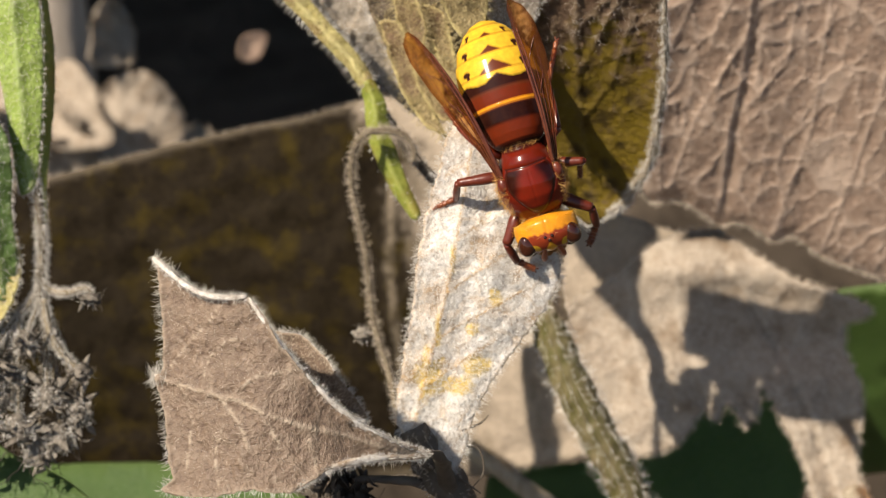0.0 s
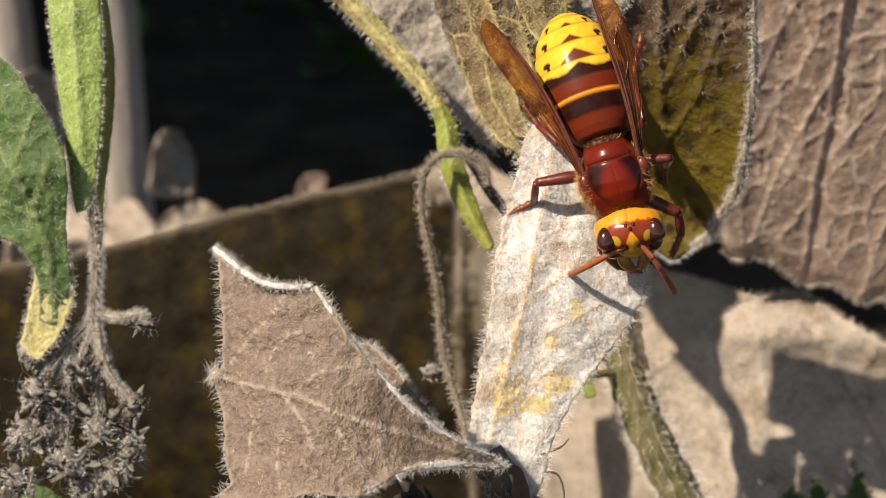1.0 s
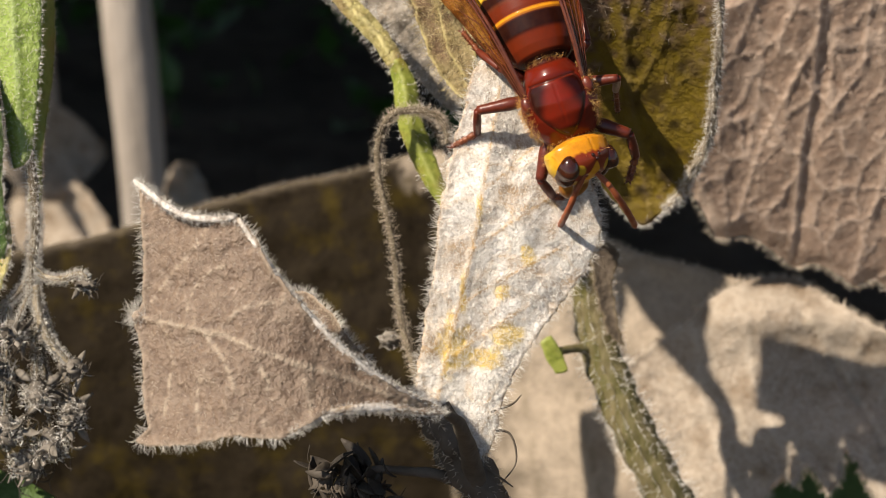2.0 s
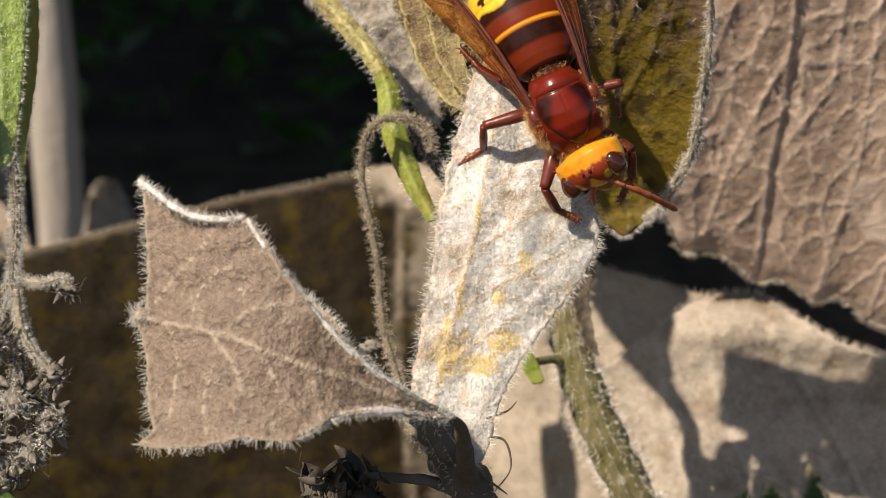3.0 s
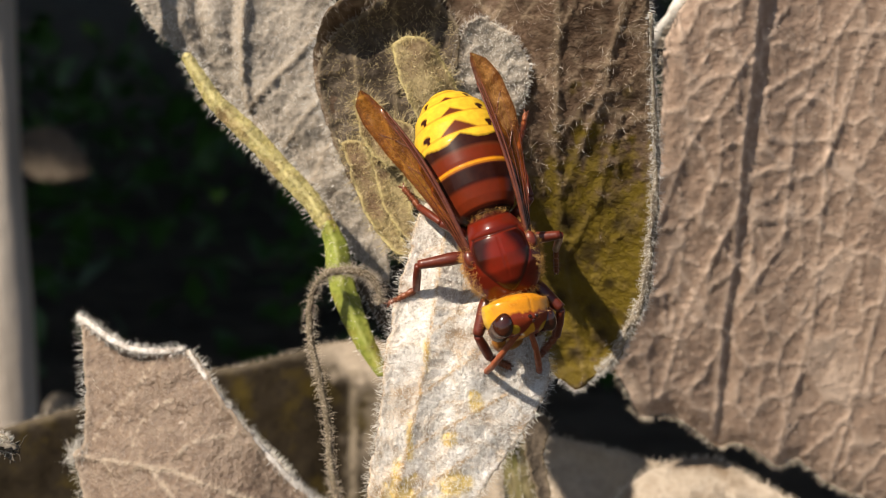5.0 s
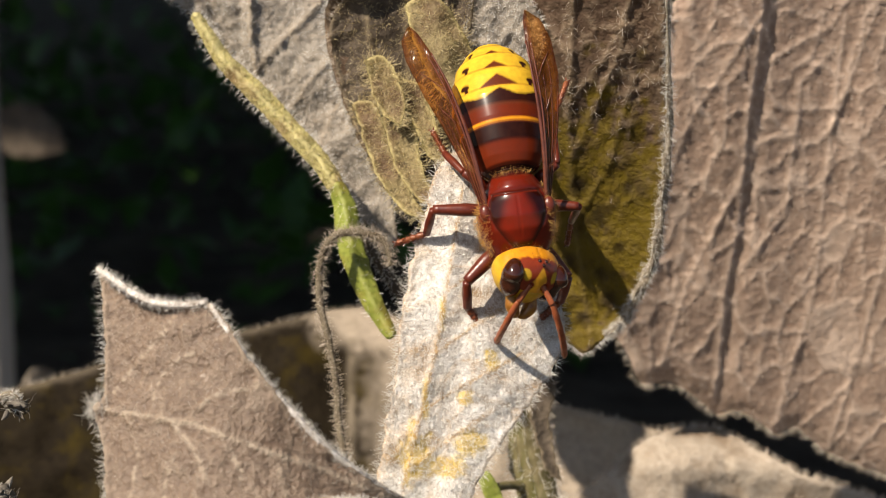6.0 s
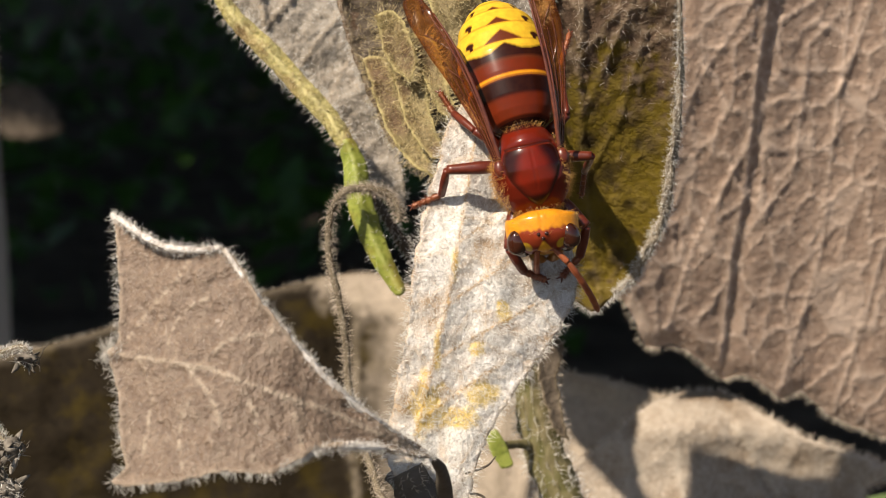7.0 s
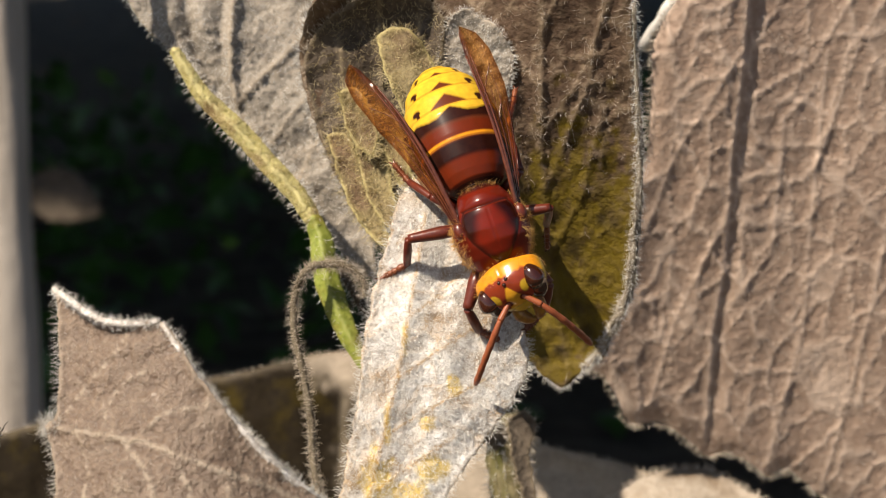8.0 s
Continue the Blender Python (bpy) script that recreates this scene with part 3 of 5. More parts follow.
leaf("leaf", LOBE_OUT, lobe_depth, behind, PALE_LEAF, 0.6, 0.4,
     veins=[([(40, -20), (44, -26), (48, -33), (52, -42), (56, -54)], -0.7, 0.35), ([(40.7, -20), (44.7, -26), (48.7, -33), (52.7, -42), (56.6, -54)], 0.35, 0.4), ([(47, -36), (51, -46), (54, -56)], 0.3, 0.5), ([(33, -20), (34, -28), (38, -38)], 0.3, 0.6), ([(27, -22), (28, -32), (32, -44)], 0.3, 0.6)],
     net=[(4.0, 0.2, 0.5, 0.8, -20, 0.3)], cockle=[(0.8, 0.12), (0.35, 0.4), (0.12, 1.1)], rim=(0.4, 0.8), jag=0.12, edge_fur=(2200, 1.0, 0.035, HAIR_TAN), fur=(3000, 0.5, 0.02, HAIR_TAN, 0.6), label="bleached beige dead leaf lobe, torn at its lower margin", seed=6)


def back_depth(x, z):
    down = np.clip(1.5 - 0.0035 * (x + 8) ** 2 - z, 0, 60)
    return 94 - 18 / (1 + np.exp(-(x - 6) / 5.0)) + 4.0 * np.exp(-down / 2.0) - 3.0 * np.sin(down / 60 * 3.1) + 2 * np.sin(x * 0.09)


BACK_OUT = [(-95, -20), (-57.0, -10.6), (-47.6, -8.2), (-39.9, -6.1), (-27.0, -3.1), (-22.0, -2.4), (-14.0, -0.4), (-11.0, 0.4), (-4.8, 0.9), (-1.9, 0.4), (6.0, -4.0), (12.0, -8.2), (19.3, -12.2), (23.2, -13.4), (30.0, -15.1), (38.7, -18.5), (42, -26), (34, -40), (24.0, -49.5), (13.5, -53.0), (2, -57), (-30, -58.5), (-58.1, -58.5), (-95, -58)]
# the pale spots stop where the shade painted into the brown begins
leaf("leaf", BACK_OUT, back_depth, behind, BACK_LEAF, 0.9, 0.5, veins=[([(6, -6), (4, -26), (8, -52)], 0.5, 0.7), ([(14, -12), (12, -30), (16, -50)], 0.4, 0.7), ([(-6, -1), (-7, -24), (-4, -54)], 0.4, 0.8)], cockle=[(1.8, 0.06), (0.9, 0.22), (0.3, 0.6)], rim=(0.8, 1.4), jag=0.08, spots=[(20, -14, 24, 60), (4, 0, 16, 7)], edge_fur=(1500, 0.8, 0.03, HAIR_TAN), label="mottled dead leaf, one end brown with shade in its colour, the other pale", seed=8)
hairy_stalk("stalk", [(30.3, 46, 33.0), (31.5, 40, 34.6), (34.0, 38, 37.8), (42, 44, 46), (60, 56, 52), (90, 66, 60)], [0.9, 0.9, 1.0, 1.2], behind, plain_matter("bleached_stalk", (0.5, 0.47, 0.42), (0.68, 0.65, 0.6), 300, 0.7), label="bleached white stalk")
hairy_stalk("petiole", [(86, 52, 0), (90, 60, 0), (92, 66, -10)], [1.4, 1.4, 1.6], behind, STEM_SKIN, label="dry leaf stalk")
hairy_stalk("petiole", [(57, 60, -50), (66, 64, -66), (84, 66, -82), (92, 66, -95)], [1.2, 1.3, 1.6], behind, STEM_SKIN, label="dry leaf stalk")
hairy_stalk("petiole", [(5, 80, -50), (30, 84, -70), (70, 76, -92), (92, 66, -105)], [1.4, 1.5, 1.8], behind, STEM_SKIN, label="dry leaf stalk")

# ---- green leaves low behind ----
greens = root("leafy_weed", tuple(world_of((60, 120, 0)) * (1, 1, 0)), "leafy green weed in the shade below", "plant")
GW = world_of((60, 120, 0))
v, f = tube([(GW[0], GW[1], -0.04), (GW[0] + 0.003, GW[1], 0.35), (GW[0], GW[1], 0.665)], [0.003, 0.0025, 0.002], 8, 6, 0.05)
make("stem", v, f, GREEN_STEM, greens, "thin green stem")
leaf("leaf", [(8, -62), (24, -60), (36, -54), (50, -46), (58, -47), (62, -60), (50, -78), (25, -86), (8, -80)], lambda x, z: 104 + 0.5 * (z + 60), greens, GREEN_LEAF, 2.0, 0.4, veins=[([(8, -72), (58, -52)], -0.8, 1.0)], cockle=[(2.5, 0.06)], label="broad dark green leaf", seed=11)
leaf("leaf", [(58, -38), (66, -33), (78, -31), (92, -34), (96, -48), (90, -70), (72, -76), (60, -60)], lambda x, z: 112 - 0.8 * np.maximum(z + 38, -40) - 0.2 * (x - 70), greens, GREEN_LEAF, 2.0, 0.4, veins=[([(60, -66), (92, -38)], -0.8, 1.0)], cockle=[(2.5, 0.06)], label="broad dark green leaf with a bright margin", seed=12)
leaf("leaf", [(-90, -54.2), (-60, -54.8), (-43, -55), (-26, -57.5), (-12, -62), (-10, -75), (-50, -84), (-90, -80)], lambda x, z: 89 + 0.9 * (z + 55), greens, GREEN_LEAF, 2.0, 0.4, cockle=[(2.5, 0.06)], label="broad green leaf low under the dead leaf", seed=13)
hairy_stalk("petiole", [(58, 107, -56), (59, 114, -58), (60, 120, -64)], [0.9, 0.9, 1.0], greens, GREEN_STEM, label="leaf stalk")
hairy_stalk("petiole", [(-12, 80, -68), (20, 104, -78), (60, 120, -84)], [0.9, 0.9, 1.0], greens, GREEN_STEM, label="leaf stalk")

# ---- the hairy plant in front ----
plant = root("hairy_plant", tuple(world_of((30, 42, 0)) * (1, 1, 0)), "withered hairy plant with curled dry leaves on a bristly stem", "plant")
FRONT_FOOT = world_of((30, 42, 0))
BOTTOM = (np.array([FRONT_FOOT[0], FRONT_FOOT[1], -0.03]) - (0, 0, HEIGHT)) @ TURN * 1000
hairy_stalk("stem", [(12.6, 37, -9.0), (13.2, 38, -16.1), (14.5, 38, -22.0), (17.1, 38, -28.6), (20.4, 39, -35.3), (24.4, 41, -43.4), (28, 46, -56), (31, 53, -78), (32, 66, -115), (32, 90, -180), (31, 140, -330), tuple(BOTTOM * 0.6 + np.array([30, 50, -60]) * 0.4), tuple(BOTTOM)],
            [1.7, 2.1, 2.2, 2.3, 2.4, 2.4, 2.5, 2.5, 2.5, 2.6, 2.8, 3.0, 3.2], plant, GREEN_STEM, (4200, 1.5, 0.028, HAIR_WHITE), "grey-green stem with white bristles", 14, 0.07, 5, 10)


leaf("leaf_stub", [(13.0, -9.8), (15.1, -8.9), (16.2, -10.4), (15.4, -13.4), (15.9, -16.9), (16.5, -20.2), (14.9, -18.7), (13.6, -14.5)], lambda x, z: 34.5 + 0.3 * (x - 14), plant, CALYX, 0.3, 0.3, cockle=[(0.5, 0.4)], rim=(0.3, 0.4), jag=0.1, edge_fur=(160, 0.8, 0.02, HAIR_TAN), label="brown withered leaf base on the stem", seed=65)
leaf("leaf_stub", [(7.6, -19.4), (8.7, -18.8), (9.8, -20.5), (10.5, -22.6), (9.3, -22.9), (8.2, -21.4)], lambda x, z: 32.5 + 0.2 * (x - 9), plant, OLIVE_SKIN, 0.3, 0.5, cockle=[(0.2, 0.5)], jag=0.04, label="small green bud beside the stem", seed=66)
hairy_stalk("bud_stalk", [(9.0, 32.8, -20.5), (12.0, 36, -20.6), (14.4, 38, -21.6)], [0.4, 0.5, 0.7], plant, GREEN_STEM, None, "short green stalk")


def tri_depth(x, z):
    u = np.clip((x + 23.2) / 24, 0, 1.2)
    return -22.7 - 6 * np.sin(np.pi * np.clip(u, 0, 1)) + 5 * u + 0.3 * (z + 10)


TRI_OUT = [(-23.6, -0.5), (-21.9, -1.6), (-19.8, -2.9), (-17.6, -3.4), (-14.8, -3.3), (-13.6, -4.8), (-12.0, -7.3), (-9.6, -10.3), (-6.9, -13.4), (-3.9, -15.9), (-1.5, -17.6), (0.4, -18.9), (-1.7, -18.6), (-4.3, -17.9), (-7.8, -17.7), (-9.5, -18.5), (-11.2, -19.4), (-14.7, -19.2), (-17.4, -19.8), (-21.3, -20.2), (-22.8, -20.1), (-21.8, -18.9), (-22.3, -16.5), (-22.6, -13.9), (-23.5, -10.8), (-22.8, -10.0), (-22.8, -6.9), (-23.1, -4.2), (-23.3, -1.9)]
leaf("leaf", TRI_OUT, tri_depth, plant, TRI_LEAF, 0.26, 0.22,
     veins=[([(-23.5, -10.8), (-20.1, -11.3), (-15.8, -12.0), (-11.3, -13.7), (-6.9, -15.3), (0.1, -18.8)], 0.28, 0.22), ([(-16.7, -11.9), (-14.5, -10.0), (-11.3, -9.4)], 0.14, 0.16), ([(-22.9, -9.4), (-21.7, -8.1), (-19.2, -6.5), (-17.1, -5.7), (-14.5, -6.0)], -0.16, 0.16),
            ([(-17.5, -11.8), (-15.7, -13.9), (-14.8, -16)], 0.14, 0.18), ([(-12, -13.4), (-9.5, -14.3), (-5, -15.2)], -0.2, 0.2), ([(-22.6, -10.4), (-20.4, -7.6), (-18.4, -5.6), (-17.6, -4.2)], 0.1, 0.09), ([(-19.2, -11.4), (-18.6, -8.8), (-17.0, -7.2), (-15.2, -6.8)], 0.1, 0.08), ([(-21, -11.2), (-20, -14), (-20.6, -18.5)], 0.12, 0.1), ([(-13.8, -12.8), (-12.4, -15.4), (-12.6, -18.6)], 0.1, 0.09), ([(-10.5, -14), (-9.4, -16.2), (-9.2, -17.8)], 0.1, 0.08), ([(-17.2, -14), (-18, -16.6), (-17.6, -19.2)], 0.08, 0.08)],
     net=[(2.4, 0.07, 0.09, 0.8, 30, 0.25)], cockle=[(0.5, 0.3), (0.2, 0.8), (0.05, 2.6)], rim=(0.45, 0.42), jag=0.07, fur=(1500, 0.4, 0.012, HAIR_TAN, 0.9), edge_fur=(850, 0.85, 0.015, HAIR_WHITE), label="brown dry leaf remnant with rolled hairy margins", seed=21)
hairy_stalk("tuft", [(-23.9, -22.6, -10.9), (-23.3, -23.0, -10.7), (-22.4, -23.6, -10.8)], [0.1, 0.3, 0.2], plant, WHITE_LEAF, (260, 1.2, 0.016, HAIR_WHITE), "tuft of white hairs at the end of the rib", 8, 0.1, 33)
# rolled margins of that leaf
hairy_stalk("rolled_edge", [(-23.5, -21.5, -0.5), (-21.9, -22.6, -1.6), (-19.8, -23.6, -2.9), (-17.6, -24.4, -3.4), (-15.0, -24.8, -3.3)], [0.22, 0.28, 0.25, 0.27, 0.2], plant, WHITE_LEAF, (650, 0.5, 0.016, HAIR_WHITE), "pale rolled hairy leaf margin", 10, 0.15, 31)
hairy_stalk("rolled_edge", [(-14.9, -24.9, -3.4), (-12.2, -25.6, -7.2), (-9.7, -26.0, -10.3), (-7.0, -25.6, -13.3), (-4.0, -24.2, -15.9), (-1.5, -22.2, -17.6), (0.4, -20.4, -18.9)], [0.18, 0.2, 0.24, 0.25, 0.24, 0.2, 0.14], plant, WHITE_LEAF, (1000, 0.5, 0.016, HAIR_WHITE), "pale rolled hairy leaf margin", 10, 0.15, 32)
hairy_stalk("rolled_edge", [(x, float(tri_depth(x, z)) - 0.25, z) for x, z in ((-10.8, -19.1), (-9.3, -18.4), (-7.4, -17.7), (-4.3, -17.8), (-1.7, -18.4), (0.2, -18.8))], [0.08, 0.2, 0.32, 0.32, 0.25, 0.12], plant, WHITE_LEAF, (1100, 0.45, 0.016, HAIR_WHITE), "pale rolled lower leaf margin", 10, 0.15, 34)


# the folded half of the same leaf, well behind its edge
leaf("leaf", [(-16.2, -10.5), (-14.8, -10.5), (-13.0, -10.1), (-11.7, -10.1), (-10.0, -11.3), (-7.6, -13.8), (-5.2, -16.6), (-6.7, -16.9), (-9.0, -16.5), (-13.0, -13.0), (-15.8, -10.5)], lambda x, z: 0.015 * x * x + -0.635 * x + -20.04, plant, TRI_LEAF, 0.3, 0.3, cockle=[(0.5, 0.5)], rim=(0.5, 0.6), fur=(900, 0.45, 0.015, HAIR_TAN, 0.6), edge_fur=(900, 0.8, 0.018, HAIR_WHITE), label="folded half of the dry leaf, hairy at the margin", seed=22)


def white_depth(x, z):
    rib = 2.2 + 0.215 * (z + 6)
    s = x - rib
    y = -7.6 + np.where(s < 0, 0.10 * -s, 0.12 * s) + 0.05 * np.abs(z + 5)
    return y + 0.02 * np.maximum(s - 6, 0) ** 2 - 0.25 * np.exp(-((s - 4) / 1.6) ** 2) + 0.2 * np.exp(-((s - 2) / 1.0) ** 2)


WHITE_OUT = [(3.4, 9.8), (2.1, 7.6), (1.3, 4.6), (0.5, 2.0), (-0.4, -1.9), (-1.0, -5.7), (-1.4, -9.5), (-2.2, -13.3), (-3.1, -19.8), (-1.2, -22.7), (2.6, -25.0), (3.6, -23.5), (4.5, -19.9), (6.2, -16.4), (7.7, -14.2), (10.3, -10.7), (11.9, -8.4), (13.0, -5.6), (12.9, -3.8), (12.0, -0.4), (11.2, 2.9), (10.4, 6.7), (7.5, 10.5)]
leaf("leaf", WHITE_OUT, white_depth, plant, WHITE_LEAF, 0.26, 0.3,
     veins=[([(4.6, 7.2), (3.7, 2.0), (3.0, -1.9), (2.0, -7.1), (0.8, -11.8), (-0.4, -16.6), (-1.4, -21)], 0.2, 0.24), ([(2.0, -7.1), (4.6, -5.2), (9, -2.5)], 0.1, 0.2), ([(0.8, -11.8), (4, -9.8), (9.5, -7)], 0.1, 0.2), ([(-0.4, -16.6), (3, -14.2), (7, -11.6)], 0.1, 0.2), ([(3.2, -1.9), (6, 0.5), (9, 3)], 0.1, 0.2)],
     net=[(3.2, 0.10, 0.26, 0.6, 35, 0.5)], cockle=[(0.35, 0.35), (0.12, 1.0), (0.05, 3.2)], rim=(0.1, 0.4), jag=0.1, spots=[(0.4, -15.6, 1.3, 2.2), (5.0, -14.4, 1.6, 1.0), (2.8, -16.4, 1.5, 0.8), (4.4, -10.6, 0.7, 0.6), (6.6, -7.6, 0.6, 0.9), (2.7, -3.2, 0.25, 1.6), (1.2, -10.5, 0.3, 2.2), (0.0, -13.5, 0.4, 1.8)],
     fur=(22000, 0.45, 0.013, HAIR_PURE, 0.9), edge_fur=(1300, 0.9, 0.016, HAIR_WHITE), label="white felted dry leaf with ochre stains, under the hornet", seed=23)
# darker than the dry stem: shade under the leaves is put into the colour
hairy_stalk("petiole", [(-1.6, -6.2, -20.5), (0.2, -5.2, -24.0), (2.6, -4, -28.5), (8, 6, -40), (18, 28, -52), (27, 43, -64)], [1.6, 1.9, 1.8, 1.5, 1.6, 1.9], plant, DARK_STEM, (1300, 0.7, 0.03, HAIR_TAN), "withered leaf stalk, its dark tone standing in for shade", 12, 0.15, 35)
hairy_stalk("petiole", [(0.3, -20.2, -18.9), (1.2, -16, -20.6), (1.6, -9, -24.2), (2.2, -4.5, -28)], [0.3, 0.55, 0.8, 1.0], plant, DARK_STEM, None, "twisted dry leaf stalk")


def cup_depth(x, z):
    y = 19 - 0.75 * (np.minimum(z, 17) - 1) - 0.4 * (x - 23) - (0.5 + 0.35 / (1 + np.exp(-(x - 13.5) / 1.2))) * (np.maximum(z, 17) - 17)
    y = y - 4.5 / (1 + np.exp(-(z - 28.6 - 0.10 * x) / 0.6)) / (1 + np.exp((x - 3) / 1.5))
    return y + 3.0 * np.exp(-((x - 14) / 6.0) ** 2) * np.exp(-((z - 4) / 9) ** 2)


CUP_OUT = [(-7.5, 25.7), (-6.6, 28.0), (-3.5, 30.4), (2.4, 33.0), (13.4, 36.0), (22.3, 36.0), (22.9, 26.1), (23.9, 18.7), (24.5, 13.0), (24.5, 7.3), (24.4, 2.2), (23.0, -1.0), (22.5, -3.8), (19.9, -5.5), (18.4, -6.8), (16.5, -5.5), (14.1, -2.6), (13.2, 3.0), (11.5, 8.5), (6.5, 10.5), (2.0, 9.5), (-2.0, 9.7), (-3.8, 13.3), (-5.1, 16.2), (-6.0, 18.6), (-7.2, 22.7)]
leaf("leaf", CUP_OUT, cup_depth, plant, CUP_LEAF, 0.34, 0.25,
     veins=[([(19, -6), (17, 5), (15.5, 15), (15, 33)], 0.5, 0.4), ([(16.8, 6), (19.5, 11), (21, 18)], 0.35, 0.3), ([(16.2, 12), (19.5, 20), (21, 29)], 0.35, 0.3), ([(15.6, 20), (10, 27), (6, 32)], 0.35, 0.35), ([(6, 3), (0, 14), (-2, 27)], 0.3, 0.3), ([(1, 13), (-4, 20)], 0.25, 0.25), ([(15.5, 16.5), (18.6, 20.4), (20.6, 25.5), (22.6, 30)], 0.3, 0.22), ([(15.2, 25), (17.6, 29.6), (18.6, 35)], 0.3, 0.22), ([(18.2, 19.8), (21.2, 20.6), (23.6, 22.6)], 0.25, 0.2), ([(17.2, 18.2), (19.8, 17.0), (23.4, 18.0)], 0.25, 0.2)],
     net=[(2.8, 0.2, 0.16, 0.8, 15, 0.8), (1.1, 0.06, 0.1, 0.8, 40, 0.35)], cockle=[(0.45, 0.18), (0.12, 0.6)], rim=(0.6, 1.3), jag=0.09, spots=[(18.6, 3.2, 9.5, 13.6)],
     bald=1.0, freckles=[(20.5, -1.5, 0.8), (18, -3, 0.5), (21, 3.5, 0.5), (16.5, 2.5, 0.6), (19, 6.5, 0.9), (21.5, 9, 0.5), (17, 9.5, 0.8), (22, -2.5, 0.5), (19.5, 1.2, 0.5)], curl=1.5, on_veins=1.0, fur=(1500, 1.15, 0.013, HAIR_TAN, 0.9), edge_fur=(2600, 0.8, 0.02, HAIR_WHITE), label="dark cupped leaf with a yellow-green patch and grey rim", seed=24)
hairy_stalk("rolled_edge", [(x, float(cup_depth(x, z)) - 0.7, z) for x, z in ((23.1, 26.1), (24.0, 18.7), (24.6, 13.0), (24.5, 7.3), (24.2, 2.2), (22.9, -1.2), (21.6, -3.8), (20.2, -5.0))], [0.15, 0.22, 0.3, 0.4, 0.46, 0.44, 0.3, 0.15], plant, RIM_SKIN, (2600, 0.75, 0.014, HAIR_WHITE), "grey rolled hairy leaf margin", 12, 0.35, 36)
leaf("leaf", [(7.0, 27.2), (8.8, 27.6), (11.2, 25.9), (13.0, 22.8), (12.4, 20.4), (11.0, 17.3), (9.4, 12.8), (7.5, 10.3), (6.5, 19.4), (5.9, 23.5)], lambda x, z: np.minimum(-6.0 + 3.5 * (z - 10), cup_depth(x, z) - 0.9), plant, GREY_LEAF, 0.26, 0.3, cockle=[(0.5, 0.5), (0.45, 1.6)], rim=(0.1, 0.4), fur=(2200, 0.45, 0.018, HAIR_WHITE, 0.9), edge_fur=(500, 0.6, 0.02, HAIR_WHITE), label="grey felted upper flap of the white leaf", seed=25)


def sheath(x, z):
    return 14.0 + 0.12 * (z - 10) - 0.25 * x


BRACTS = [[(-4.6, 16.5), (-2.4, 16.2), (-1.0, 11.5), (0.8, 7.6), (2.2, 5.0), (-0.4, 6.6), (-2.6, 10.0)], [(-2.2, 17.0), (0.6, 16.4), (1.4, 11.0), (2.6, 7.4), (1.4, 7.0), (-0.8, 10.2)], [(-0.6, 18.2), (1.8, 17.6), (3.0, 13.4), (3.6, 10.6), (2.0, 11.2)], [(-3.4, 20.0), (-1.6, 20.4), (0.2, 16.4), (-0.4, 13.8), (-2.4, 15.8)]]
for k, out in enumerate(BRACTS):
    leaf("bract", [(1.055 * x, 1.055 * z) for x, z in out], lambda x, z, k=k: sheath(x, z) - 1.0 - 0.7 * k, plant, BRACT, 0.3, 0.25, cockle=[(0.5, 0.5)], rim=(0.4, 0.5), fur=(300, 1.2, 0.02, HAIR_STRAW, 0.5), edge_fur=(260, 1.2, 0.022, HAIR_STRAW), label="yellowish hairy bract", seed=26 + k)
leaf("bract", [(0.2, 25.4), (1.5, 26.2), (3.4, 25.8), (5.2, 23.4), (6.5, 20.2), (5.7, 14.8), (2.9, 17.4), (1.0, 21.6)], lambda x, z: 6.6 + 0.1 * (z - 20) + 0.1 * (x - 3) ** 2, plant, BRACT, 0.3, 0.25, cockle=[(0.6, 0.5)], rim=(0.3, 0.5), fur=(420, 0.9, 0.02, HAIR_STRAW, 0.5), edge_fur=(260, 1.0, 0.02, HAIR_STRAW), label="blunt yellowish hairy bract", seed=36)
leaf("calyx", [(-7.0, 24.5), (-5.6, 27.0), (-2.5, 28.6), (3.0, 30.5), (6.5, 27.0), (6.0, 20.0), (5.0, 12.0), (2.5, 8.0), (0.5, 6.4), (-1.8, 9.4), (-3.6, 13.3), (-5.0, 16.5), (-6.0, 19.0)], lambda x, z: np.minimum(16.0 + 0.1 * (z - 10), cup_depth(x, z) - 0.6), plant, CALYX, 0.34, 0.3, veins=[([(-1, 9), (-2.5, 17), (-3.5, 26)], 0.4, 0.3), ([(1.5, 8.5), (0.5, 18), (0.5, 29)], 0.4, 0.3), ([(3, 10), (3.6, 20), (4.4, 29)], 0.4, 0.3)], cockle=[(0.7, 0.3), (0.35, 0.9)], rim=(0.4, 0.5), fur=(1500, 0.85, 0.016, HAIR_STRAW, 0.9), edge_fur=(500, 0.9, 0.02, HAIR_TAN), curl=1.2, label="withered brown hairy calyx", seed=37)
LF_OUT = [(-28.7, 39.9), (-26.9, 35.3), (-24.6, 31.4), (-21.9, 29.3), (-18.6, 24.5), (-14.5, 19.4), (-10.4, 15.1), (-6.8, 11.3), (-3.9, 7.4), (-0.9, 4.9), (-0.6, 6.4), (-1.4, 11), (-2.6, 17), (-4.0, 25), (-6, 33), (-8, 42)]
